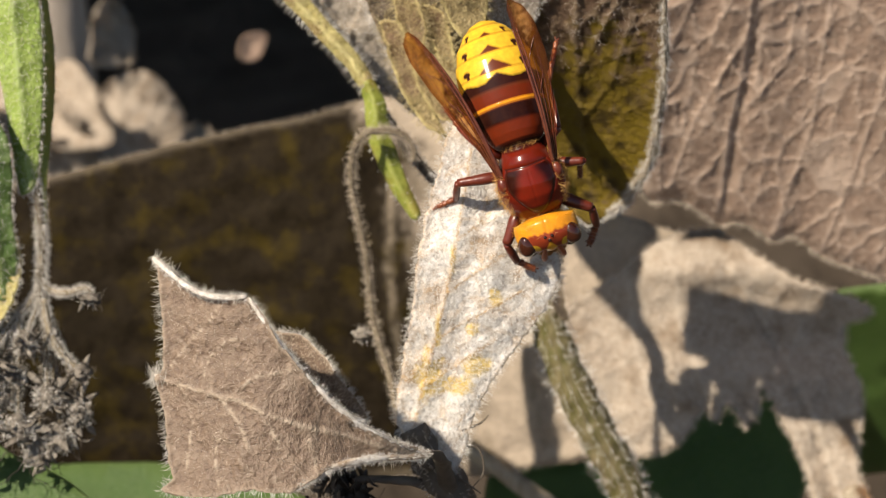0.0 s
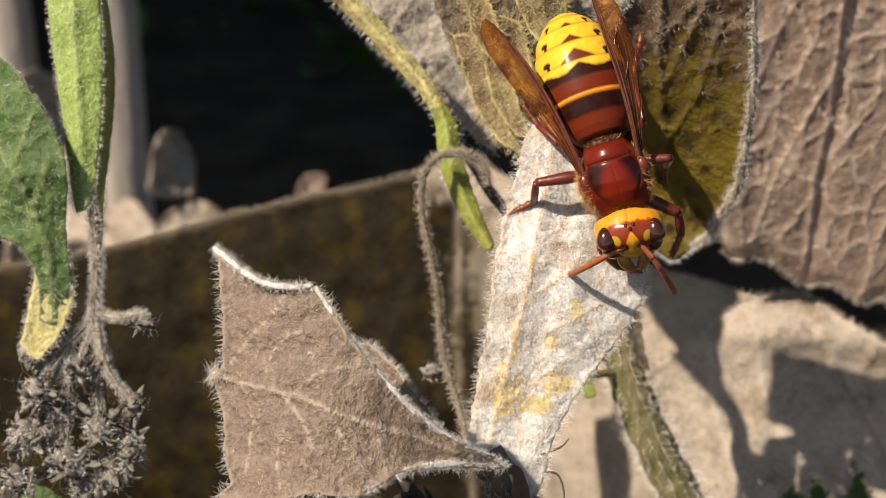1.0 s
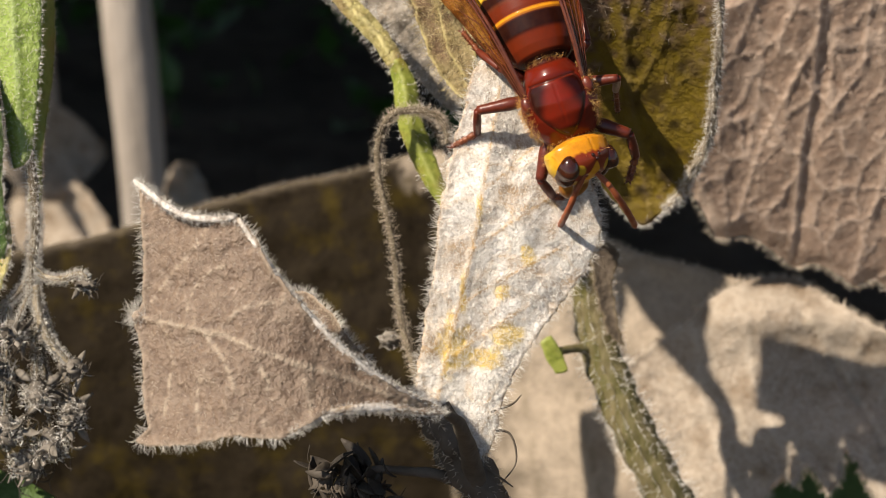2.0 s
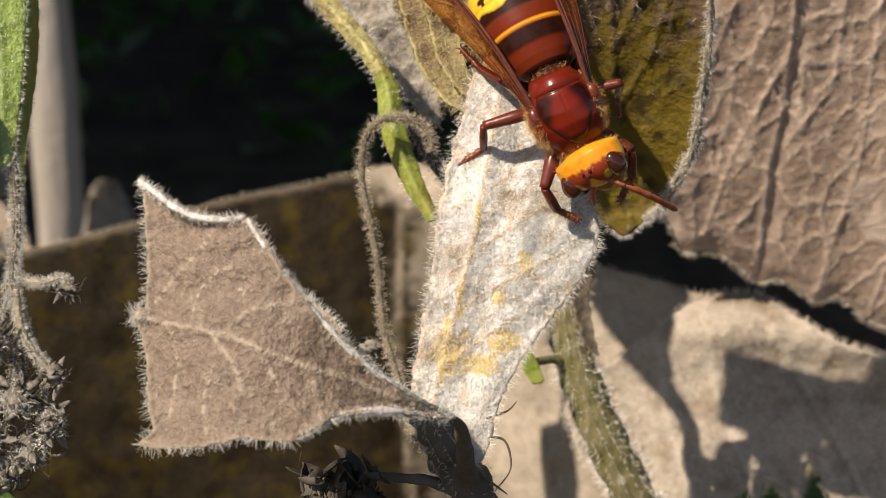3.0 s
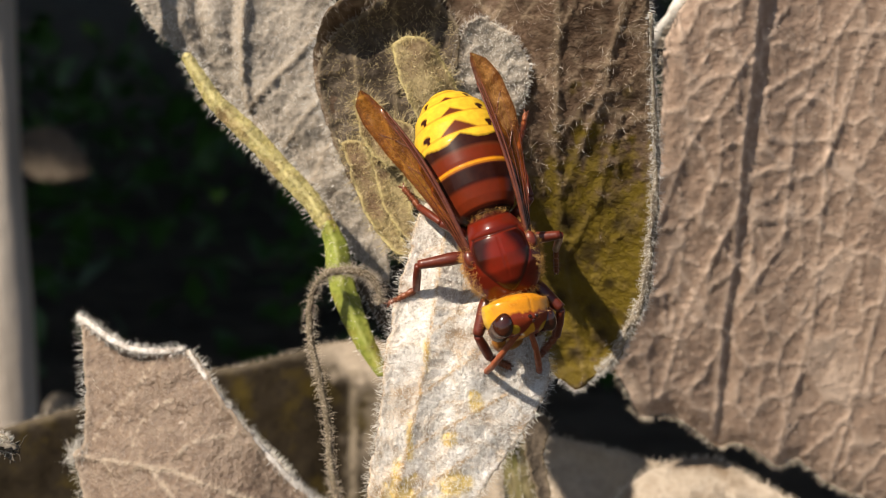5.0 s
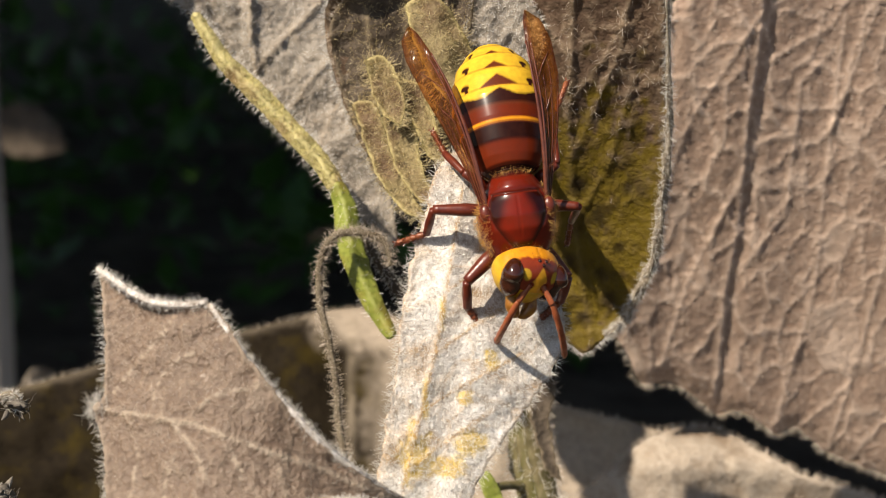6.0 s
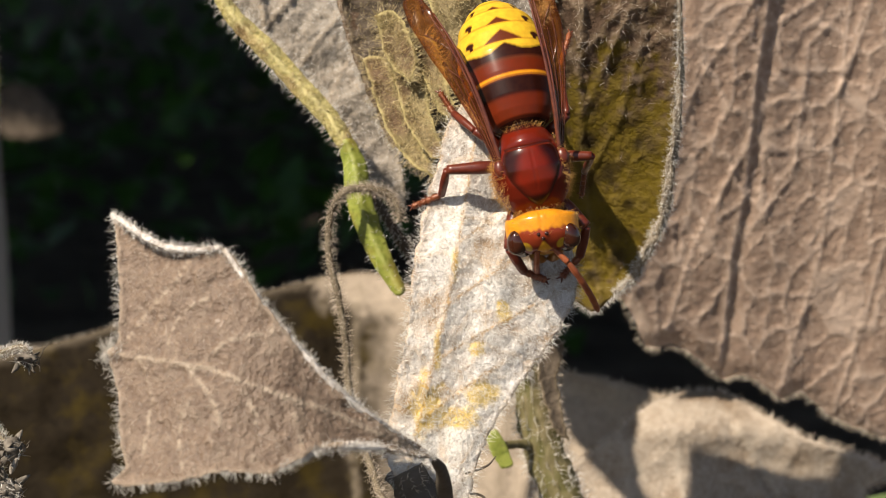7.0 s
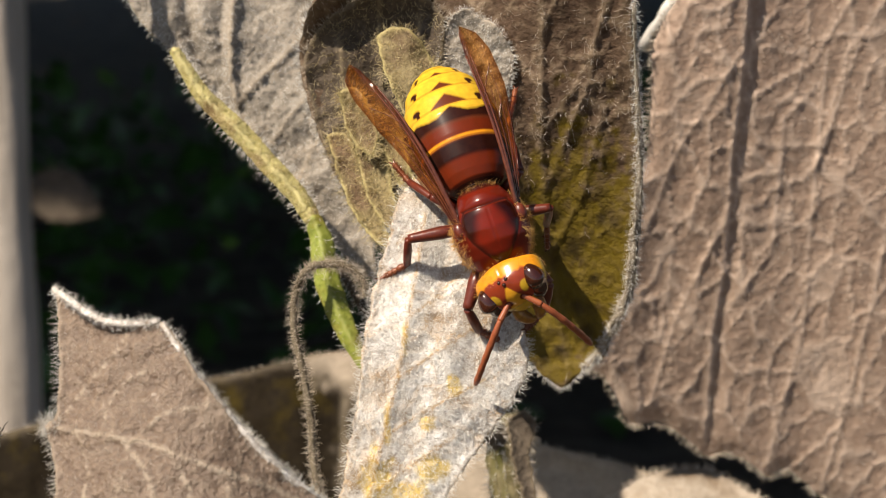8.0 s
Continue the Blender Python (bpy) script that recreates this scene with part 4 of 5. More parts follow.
leaf("leaf", LF_OUT, lambda x, z: 31.0 + 0.10 * (x + 8) + 1.0 * np.sin((x + z) * 0.35), plant, GREY_LEAF, 0.32, 0.3,
     veins=[([(-15.2, 40), (-15.6, 31), (-15.6, 26.4), (-15.1, 22.6), (-9.1, 14.9)], 0.9, 0.45), ([(-15.2, 23.2), (-12.4, 26.4), (-9.6, 29.4), (-6.6, 33)], 0.4, 0.3), ([(-20.6, 38), (-20, 31), (-17.4, 25.4), (-14.6, 21.0)], -1.3, 0.8), ([(-16.6, 40), (-16.8, 31), (-16.6, 26)], -0.5, 0.5), ([(-9, 15), (-7, 19), (-5.4, 22)], 0.25, 0.25), ([(-12, 18.6), (-9.6, 22), (-7, 25)], 0.25, 0.25)],
     net=[(2.2, 0.2, 0.16, 0.8, 40, 0.4), (0.9, 0.07, 0.1, 0.8, 10, 0.2)], cockle=[(0.8, 0.2), (0.25, 0.7), (0.08, 2.0)], rim=(0.3, 0.6), jag=0.1, fur=(3500, 0.45, 0.02, HAIR_WHITE, 0.7), edge_fur=(700, 0.8, 0.025, HAIR_WHITE), label="grey-white dry leaf hanging behind", seed=29)


def strip(name, middle, widths, y, material, fold, label, seed, fur=None, efur=None):
    """A long narrow folded blade along a line."""
    mid = np.asarray(middle, float)
    way = np.gradient(mid, axis=0)
    way /= np.linalg.norm(way, axis=1)[:, None]
    side = np.c_[way[:, 1], -way[:, 0]]
    w = np.interp(np.linspace(0, 1, len(mid)), np.linspace(0, 1, len(widths)), widths)[:, None]
    out = np.vstack([mid + side * w, (mid - side * w)[::-1]])
    return leaf(name, [tuple(q) for q in out], lambda x, z: y + fold * np.minimum(away(np.c_[x, z], mid), 3), plant if y > 15 else left_plant, material, 0.35, 0.35, veins=[(middle, 0.2, 0.3)], cockle=[(0.3, 0.5)], jag=0.05, label=label, seed=seed, fur=fur, edge_fur=efur)


strip("petiole", [(-20.6, 27.6), (-17.8, 23.0), (-14.4, 19.6), (-11.0, 15.8), (-8.2, 12.7), (-6.7, 10.2)], [0.5, 1.0, 1.05, 1.0, 0.85], 21.8, YELLOW_SKIN, 0.5, "yellowish flattened leaf stalk with hairs", 41, (700, 0.7, 0.02, HAIR_STRAW, 0.5), (420, 0.95, 0.022, HAIR_WHITE))
strip("petiole", [(-6.7, 10.4), (-5.9, 8.4), (-5.6, 6.2), (-5.2, 3.8), (-4.3, 1.2), (-3.2, -1.4), (-1.3, -4.8)], [0.7, 1.2, 1.35, 1.25, 1.1, 0.6], 21.6, OLIVE_SKIN, 0.55, "bright green end of the leaf stalk", 42, (90, 0.5, 0.02, HAIR_WHITE, 0.5), (60, 0.7, 0.025, HAIR_WHITE))
hairy_stalk("petiole", [(-6.2, 23.4, 9.0), (-2, 26, 2), (2, 29, -3), (8, 33, -8), (12.6, 37, -12)], [0.4, 0.5, 0.8, 1.2, 1.5], plant, DARK_STEM, (900, 0.8, 0.03, HAIR_WHITE), "grey leaf stalk joining the stem", 10, 0.1, 44)
hairy_stalk("petiole", [(7.0, float(cup_depth(7.0, 10.6)) + 0.3, 10.6), (9.0, 27, 2), (12.6, 36.4, -8.4)], [0.5, 0.8, 1.1], plant, STEM_SKIN, None, "short stalk of the cupped leaf")
hairy_stalk("flower_stalk", [(-1.3, 19, 2.0), (-1.7, 19, 3.8), (-2.8, 19, 4.9), (-4.7, 19, 5.35), (-6.8, 19, 5.0), (-8.1, 19, 3.0), (-8.4, 19, -0.8), (-7.5, 19, -5.2), (-6.8, 19, -9.6), (-6.5, 19, -14.1), (-5.8, 18, -17.4), (-4.5, 16, -21.3), (-3.2, 10, -24.5), (-0.6, -2, -25.5)], [0.26, 0.34, 0.38, 0.4, 0.38, 0.36, 0.35, 0.34, 0.34, 0.35, 0.36, 0.36, 0.38, 0.4], plant, HOOK_SKIN, (2300, 0.85, 0.018, HAIR_TAN), "hooked grey hairy flower stalk", 10, 0.1, 45)
seed_head("flower_bud", (-7.4, 19, -17.6), (0.9, 0.9, 0.8), plant, HEAD_GREY, 14, 6, 1.4, "small dried flower bud", 46, 120)
seed_head("seed_head", (-8.8, -6, -27.6), (3.6, 2.5, 2.6), plant, HEAD_DARK, 70, 26, 3.4, "blackened dried flower head", 47)
hairy_stalk("flower_stalk", [(-7.5, -6, -26), (-4.5, -5.6, -26.2), (-1.5, -5.2, -26.6), (1.0, -4.6, -27.6)], [0.35, 0.4, 0.5, 0.6], plant, DARK_STEM, None, "dark flower stalk")
for k, pts in enumerate(([(3.4, -6.5, -21.0), (5.2, -6, -20.4), (6.0, -6, -19.6)], [(3.2, -6, -22.6), (5.0, -6, -23.0), (5.5, -5.8, -25.4), (4.2, -5.5, -27.4)], [(2.5, -6, -25.6), (4.4, -6, -27.0), (5.2, -6, -27.6)])):
    hairy_stalk("thread", pts, [0.12, 0.1, 0.05], plant, DARK_STEM, None, "dry curled thread", 6, 0.0)

# ---- the drooping plant beside: lime stem, green leaf, withered flower head ----
LF = world_of((-230, 40, 0))
left_plant = root("drooping_plant", (LF[0], LF[1], 0.0), "drooping plant with a lime green stem and withered flower head", "plant")
LEFT_BOTTOM = (np.array([LF[0], LF[1], -0.03]) - (0, 0, HEIGHT)) @ TURN * 1000
hairy_stalk("stem", [(-41.8, 11, 28), (-42.4, 8, 34), (-43, 5, 60), (-45, 2, 115), (-70, -6, 160), (-130, -8, 170), (-196, -4, 100), (-226, 8, -20), (-236, 20, -120), tuple(LEFT_BOTTOM * 0.6 + np.array([-236, 20, -80]) * 0.4), tuple(LEFT_BOTTOM)], [1.5, 1.0, 0.8, 0.9, 1.1, 1.5, 1.9, 2.2, 2.6, 3.0], left_plant, LIME_SKIN, None, "arching lime green stem", 12, 0.05, 51)
leaf("stem_wing", [(-44.85, 31), (-44.95, 25), (-44.55, 19.1), (-43.95, 13.6), (-43.35, 8.0), (-42.85, 3.0), (-42.25, 0.2), (-40.75, 1.3), (-39.75, 8.0), (-39.35, 13.5), (-39.35, 19.0), (-39.85, 31)], lambda x, z: 9.0 + 0.25 * np.abs(x + 41.8), left_plant, LIME_SKIN, 0.35, 0.5, veins=[([(-42.3, 30), (-41.9, 15), (-41.3, 1)], 0.25, 0.35)], cockle=[(0.3, 0.4)], jag=0.03, fur=(1500, 0.45, 0.018, HAIR_WHITE, 0.5), edge_fur=(700, 0.55, 0.02, HAIR_WHITE), label="lime green winged stem, hairy", seed=52)
# olive skin in place of lime: this face's shade is put into its colour
leaf("stem_wing", [(-39.75, 31), (-39.55, 19), (-39.75, 13.5), (-40.15, 8.0), (-40.95, 1.0), (-41.25, -3.0), (-40.15, -3.2), (-39.85, 0.7), (-39.15, 8.0), (-38.85, 13.5), (-39.05, 19.0), (-39.75, 31)], lambda x, z: 10.2 + 3.2 * np.maximum(x + 39.6, 0), left_plant, OLIVE_SKIN, 0.35, 0.4, cockle=[(0.25, 0.4)], jag=0.03, edge_fur=(600, 0.5, 0.02, HAIR_TAN), label="side of the winged stem with shade put in as a darker green", seed=53)
hairy_stalk("flower_stalk", [(-41.0, 10, 2.0), (-40.6, 10, -3.0), (-40.6, 10, -6.0), (-41.0, 10, -9.0), (-41.2, 10, -12.0)], [0.5, 0.45, 0.48, 0.45, 0.4], left_plant, HOOK_SKIN, (2600, 0.75, 0.018, HAIR_WHITE), "grey bristly flower stalk", 12, 0.1, 54)
leaf("leaf", [(-56, 17.5), (-51.3, 16.6), (-49.7, 15.8), (-47.5, 14.1), (-44.8, 10.2), (-42.9, 6.2), (-42.6, 3.5), (-43.1, -1.1), (-42.9, -6.8), (-44.3, -10.8), (-46.2, -10.4), (-46.0, -6.5), (-47.4, -3.2), (-52.0, -1.1), (-56, 0.5)], lambda x, z: 7.0 + 0.10 * (x + 46) ** 2 * 0.5 + 0.12 * np.abs(z - 4), left_plant, GREEN_LEAF, 0.35, 0.3, veins=[([(-44.6, -10), (-44.8, -3), (-47.5, 4), (-54, 12)], 0.4, 0.4), ([(-46, 1), (-44.5, 5)], 0.3, 0.3), ([(-48, 5), (-46, 10)], 0.3, 0.3), ([(-46, 0), (-51, 2)], 0.3, 0.3)], net=[(2.0, 0.2, 0.25, 0.8, 0, 0.45)], cockle=[(0.6, 0.3)], rim=(0.2, 0.4), jag=0.05, on_veins=0.8, fur=(1300, 0.8, 0.012, HAIR_WHITE, 0.6), edge_fur=(700, 0.6, 0.015, HAIR_WHITE), label="green hairy leaf curling at its tip", seed=55)
leaf("leaf", [(-45.5, -2.0), (-43.2, -3.0), (-42.6, -7.0), (-43.6, -11.0), (-46.4, -14.5), (-48.2, -13.0), (-47.0, -8.0)], lambda x, z: 8.6 + 0.15 * np.abs(x + 45), left_plant, YELLOW_SKIN, 0.35, 0.3, rim=(0.25, 0.4), edge_fur=(260, 0.7, 0.02, HAIR_WHITE), fur=(300, 0.6, 0.02, HAIR_WHITE, 0.6), label="yellowing lower end of the leaf", seed=56)
FLOWERS = [(-42.7, 9.4, -15.6, 1.5, 1.2), (-47.2, 10.5, -13.8, 1.7, 1.3), (-47.0, 9.2, -17.9, 1.5, 1.4), (-44.6, 10.4, -19.6, 1.9, 1.3), (-48.6, 10.8, -22.9, 2.0, 1.8), (-40.7, 9.6, -21.6, 1.7, 1.3), (-37.6, 10.2, -23.6, 1.5, 1.6), (-44.1, 9.6, -25.2, 2.2, 1.5), (-39.8, 10.4, -26.6, 1.9, 1.6), (-49.4, 10.0, -27.2, 2.0, 1.7), (-46.2, 11.2, -22.4, 1.7, 1.5), (-42.4, 11.0, -28.6, 1.8, 1.4)]
for k, (x, y, z, wide, tall) in enumerate(FLOWERS):
    seed_head("seed_head", (x, y, z), (wide, 1.3, tall), left_plant, HEAD_GREY, 24, 16, 2.2, "withered grey flower head of curled hairy bracts", 157 + k, 520)
    node = (-40.9, 10, -10.6) if x > -44 else (-43.4, 10, -12.6)
    hairy_stalk("flower_stalk", [node, (node[0] * 0.55 + x * 0.45, y + 0.4, node[2] * 0.6 + z * 0.4), (x, y, z + 0.6)], [0.2, 0.17, 0.14], left_plant, HOOK_SKIN, (600, 0.6, 0.016, HAIR_WHITE), "thin hairy flower stalk", 8, 0.1, 180 + k)
hairy_stalk("flower_stalk", [(-40.9, 10, -9.6), (-42.0, 10, -11.2), (-43.4, 10, -12.6)], [0.36, 0.32, 0.3], left_plant, HOOK_SKIN, (500, 0.7, 0.018, HAIR_WHITE), "forked hairy flower stalk", 8, 0.1, 179)
hairy_stalk("flower_stalk", [(-41.0, 10, -9.2), (-39.8, 10, -10.2), (-38.0, 9.8, -10.4), (-36.4, 9.8, -9.9), (-35.6, 9.8, -10.4)], [0.4, 0.35, 0.35, 0.3, 0.25], left_plant, STEM_SKIN, (900, 0.6, 0.02, HAIR_WHITE), "thin hairy side stalk", 8, 0.1, 59)
seed_head("flower_bud", (-35.8, 9.8, -11.0), (0.8, 0.8, 0.6), left_plant, HEAD_GREY, 16, 5, 1.6, "small dried side bud", 60, 160)
hairy_stalk("flower_stalk", [(-40.8, 10, -11), (-40.2, 9.8, -14.6), (-39.0, 9.6, -16.9), (-37.4, 9.6, -18.6)], [0.5, 0.45, 0.4, 0.3], left_plant, STEM_SKIN, (900, 0.6, 0.02, HAIR_WHITE), "thin hairy side stalk", 8, 0.1, 61)
seed_head("flower_bud", (-37.0, 9.6, -19.2), (1.0, 0.9, 1.0), left_plant, HEAD_GREY, 22, 8, 1.7, "small dried side bud", 62, 160)
leaf("leaf", [(-52, -28.6), (-45.1, -30.3), (-41.7, -31.9), (-37.2, -34.8), (-38, -42), (-52, -42)], lambda x, z: 14 + 0.6 * (z + 32), left_plant, GREEN_LEAF, 0.8, 0.4, cockle=[(0.5, 0.2)], label="green leaf low under the flower head", seed=63)
hairy_stalk("petiole", [(-46, 10, -40), (-70, 18, -52), (-140, 40, -70), (-206, 40, -125), (-237, 24, -140)], [0.9, 1.0, 1.2, 1.3, 1.4], left_plant, LIME_SKIN, None, "green leaf stalk")

# ---- the hornet, in millimetres of its own: x ahead, y to its left, z along its back ----
def shell_matter(name, rough=0.36, coat=0.5):
    n = Nodes(name)
    fine = n.noise(9000, 2)
    blot = n.ramp(n.noise(1400, 3), 0.35, 0.65)
    colour = n.mix(n.scaled(blot, 0.22), n.attr("pigment", "Color"), (0.05, 0.015, 0.006))
    n.surface(Base_Color=colour, Roughness=rough, Coat_Weight=coat, Coat_Roughness=0.16, Normal=n.bump(fine, 0.000006, 0.5))
    n.bsdf.inputs["Specular IOR Level"].default_value = 0.06
    return n.mat


SHELL = shell_matter("horny_shell")
PLATE = shell_matter("abdomen_plate", 0.42, 0.18)
EYE = plain_matter("eye", (0.022, 0.006, 0.003), (0.045, 0.011, 0.004), 1500, 0.12, 0.000005, 0.7)
LEG = plain_matter("leg_shell", (0.07, 0.011, 0.006), (0.13, 0.024, 0.009), 1200, 0.33, 0.00001, 0.5)
TARSUS = plain_matter("foot_shell", (0.13, 0.03, 0.010), (0.24, 0.07, 0.02), 1200, 0.4, 0.00001, 0.5)
FEELER = plain_matter("antenna_shell", (0.20, 0.048, 0.018), (0.30, 0.085, 0.03), 1800, 0.45, 0.00001, 0.4)
JAW = plain_matter("jaw_shell", (0.16, 0.05, 0.01), (0.4, 0.2, 0.02), 1200, 0.3, 0.00001, 0.5)


def wing_matter():
    n = Nodes("amber_wing")
    streak = n.ramp(n.noise(1100, 3, 0.5, (0.25, 2.5, 1)), 0.35, 0.7)
    body = n.mix(streak, (0.16, 0.046, 0.008), (0.38, 0.145, 0.02))
    body = n.mix(n.attr("dusk"), body, (0.075, 0.022, 0.018))
    n.surface(Base_Color=body, Roughness=0.15, Normal=n.bump(streak, 0.00008, 0.7))
    n.bsdf.inputs["Specular IOR Level"].default_value = 0.8
    clear = n.node("ShaderNodeBsdfTransparent", Color=n.mix(n.attr("dusk"), (0.92, 0.72, 0.46), (0.42, 0.20, 0.14)))
    m = n.tree.nodes.new("ShaderNodeMixShader")
    n.put(m.inputs[0], n.mix(n.attr("dusk"), (0.11, 0.11, 0.11), (0.42, 0.42, 0.42)))
    n.tree.links.new(clear.outputs[0], m.inputs[1])
    n.tree.links.new(n.bsdf.outputs[0], m.inputs[2])
    n.tree.links.new(m.outputs[0], n.out.inputs["Surface"])
    return n.mat


WING = wing_matter()
VEIN = plain_matter("wing_vein", (0.07, 0.02, 0.012), (0.14, 0.04, 0.02), 1500, 0.25, 0.00001, 0.6)
RED, DUSK, GOLD, UMBER, ORANGE = (np.array(c) for c in ((0.23, 0.017, 0.005), (0.013, 0.003, 0.002), (0.66, 0.40, 0.028), (0.10, 0.022, 0.008), (0.64, 0.25, 0.012)))
MMS = 0.001
RUST = np.array((0.128, 0.017, 0.0045))


def rings(xs, wide, high, low, rise, count=72):
    """A body skin: rings across x with half width, height over and depth under its axis."""
    ang = np.linspace(0, 2 * np.pi, count, endpoint=False)
    v = []
    for x, w, h, l, z in zip(xs, wide, high, low, rise):
        s, c = np.sin(ang), np.cos(ang)
        v.append(np.c_[np.full(count, x), s * w, z + np.where(c > 0, c * h, c * l)])
    n = len(xs)
    f = [(i * count + k, i * count + (k + 1) % count, (i + 1) * count + (k + 1) % count, (i + 1) * count + k) for i in range(n - 1) for k in range(count)]
    f.append(tuple(range(count)))
    f.append(tuple(reversed(range((n - 1) * count, n * count))))
    return np.vstack(v), f


def part_mm(name, v, f, material, parent, label="", attrs=(), smooth=True, kind=""):
    return raw(name, np.asarray(v) * MMS, f, material, parent, label, smooth, attrs, kind)


hornet = tagged(new("hornet"), "red-brown and yellow hornet standing head down on a felted leaf", "hornet")
hornet.empty_display_size = 0.01

GIRTH_AT = [0, 0.04, 0.09, 0.18, 0.34, 0.5, 0.65, 0.8, 0.91, 0.97, 1.0]
GIRTH = [1.75, 2.4, 2.8, 3.3, 3.7, 3.92, 3.72, 3.1, 2.1, 1.25, 0.35]


def gaster_colour(s, lat):
    tooth = 0.475 + 0.050 * np.clip(1 - abs(lat) / 0.24, 0, 1) + 0.028 * np.clip(1 - abs(abs(lat) - 0.62) / 0.22, 0, 1)
    if s < 0.03:
        return DUSK
    if s < 0.155:
        return RUST
    if s < 0.275:
        return DUSK * 1.1 if s > 0.175 else RUST * (0.175 - s) / 0.02 + DUSK * (s - 0.155) / 0.02
    if s < 0.312:
        return ORANGE if s > 0.288 else UMBER
    if s < 0.40:
        return RUST * 0.95
    if s < tooth:
        return DUSK * 1.6 if s > 0.42 else UMBER
    for front, hw, size, dot in ((0.548, 0.32, 0.090, 0.022), (0.700, 0.22, 0.055, 0.020), (0.838, 0.17, 0.035, 0.014)):
        if 0 <= s - front < size and abs(lat) < hw * (1 - (s - front) / size):
            return UMBER
        r = math.hypot((s - front - 0.040) / dot, (abs(lat) - 0.56) / 0.085)
        if r < 1 or (0 <= s - front < 0.03 and abs(abs(lat) - 0.54) < 0.035):
            return DUSK * 2
    for edge in (0.545, 0.697, 0.836, 0.935):
        if abs(s - edge) < 0.005:
            return np.array((0.30, 0.12, 0.01))
    return GOLD


# abdomen: six overlapping plates
DROOP = np.array(Euler((0, radians(-19), 0)).to_matrix())
WAIST = np.array((-3.5, 0, 0.1))


def drooped(v):
    return (np.asarray(v) - WAIST) @ DROOP.T + WAIST + (0.55, 0, 0.15)


v, f = tube([(-3.4, 0, 0.1), (-4.6, 0, 0.15), (-9, 0, -0.1), (-15.0, 0, -0.6)], [0.7, 1.6, 2.6, 0.5], 20, 5)
gaster = part_mm("abdomen", drooped(v), f, LEG, hornet, "striped abdomen")
for n_plate, (a, b) in enumerate(((0.0, 0.312), (0.30, 0.547), (0.535, 0.699), (0.687, 0.838), (0.826, 0.936), (0.924, 1.0))):
    s = np.linspace(a, b, 64)
    slip = np.linspace(0.985, 1.012, 64)
    slip[-1] = 0.985
    w = np.interp(s, GIRTH_AT, GIRTH) * slip
    v, f = rings(-3.55 - 12.6 * s, w, w * 0.86, w * 0.72, 0.15 - 0.8 * s ** 2, 180)
    lat = np.arctan2(v[:, 1], v[:, 2] - np.repeat(0.15 - 0.8 * s ** 2, 180)) / (np.pi / 2)
    col = np.array([np.mean([gaster_colour(q + d, l + 0.6 * d) for d in (-0.007, 0.0, 0.007)], 0) for q, l in zip(np.repeat(s, 180), lat)])
    part_mm("plate", drooped(v), f, PLATE, gaster, ("red plate with a dark band", "red and dark plate with a toothed yellow edge", "yellow plate with brown marks")[min(n_plate, 2)], [("pigment", col)])


def curve(at, xs, values):
    """Values along a body, without creases."""
    fine = np.linspace(xs[0], xs[-1], 400)
    row = np.interp(fine, xs, values)
    k = np.exp(-np.linspace(-2.4, 2.4, 41) ** 2)
    return np.interp(at, fine, np.convolve(np.pad(row, 20, mode="edge"), k / k.sum(), "valid"))


def step(value, low, high):
    u = np.clip((value - low) / (high - low), 0, 1)
    return u * u * (3 - 2 * u)


def blend(base, tone, amount):
    return base * (1 - amount[:, None]) + np.asarray(tone) * amount[:, None]


# thorax: one glossy oval with a grooved shield and a rounded block behind it
xs = np.linspace(-4.0, 3.85, 110)
wide = curve(xs, [-4.0, -3.5, -2.9, -2.0, -1.0, 0.3, 1.4, 2.4, 3.2, 3.85], [1.2, 1.5, 1.85, 2.4, 2.95, 3.25, 3.1, 2.75, 2.2, 1.6])
high = curve(xs, [-4.0, -3.4, -2.7, -2.0, -1.0, 0.3, 1.5, 2.5, 3.3, 3.85], [0.9, 1.6, 2.3, 2.65, 2.9, 3.0, 2.75, 2.2, 1.5, 0.9])
v, f = rings(xs, wide, high, wide * 0.95, np.zeros(110), 160)
x, y, z = v.T.copy()
ay = np.abs(y)
up = z > 0
half = curve(x, [-1.5, -1.1, -0.4, 0.3, 1.2, 2.2, 2.9, 3.3], [1.8, 2.1, 2.28, 2.22, 1.85, 1.2, 0.6, 0.0])
inner = step(half - ay, -0.05, 0.14) * step(x, -1.55, -1.35) * step(3.3 - x, 0, 0.2) * up
groove = (np.exp(-((ay - half) / 0.09) ** 2) * (x > -1.5) * (x < 3.3) + np.exp(-((x + 1.47 + 0.05 * ay) / 0.09) ** 2) * (ay < 2.0) + 0.9 * np.exp(-((x + 3.0) / 0.10) ** 2)) * up
hump = np.exp(-((x + 2.25) / 0.55) ** 4) * np.exp(-(y / 1.9) ** 4) * up
v[:, 2] += -0.08 * np.clip(groove, 0, 1) + 0.06 * inner + 0.14 * hump
v[:, 2] -= 0.05 * np.exp(-(y / 0.06) ** 2) * up * step(x, -1.3, -1.0) * step(2.4 - x, 0, 0.6)
col = np.tile(RED * 0.52, (len(v), 1))
col = blend(col, RED * 0.64, inner)
wob = 0.05 * np.sin(x * 4.1)
col = blend(col, DUSK * 0.6, 0.92 * inner * step(ay + wob, 0.1 + 0.40 * (x + 1.45), 1.15 + 0.40 * (x + 1.45)) * step(2.2 - x, 0, 1.8) * step(x, -1.5, -1.3))
col = blend(col, DUSK * 1.6, 0.6 * inner * step(ay - half + 0.7 + wob, 0, 0.7) * step(x, 0.0, 0.8))
col = blend(col, DUSK * 0.8, 0.9 * inner * step(x, 2.2, 2.8))
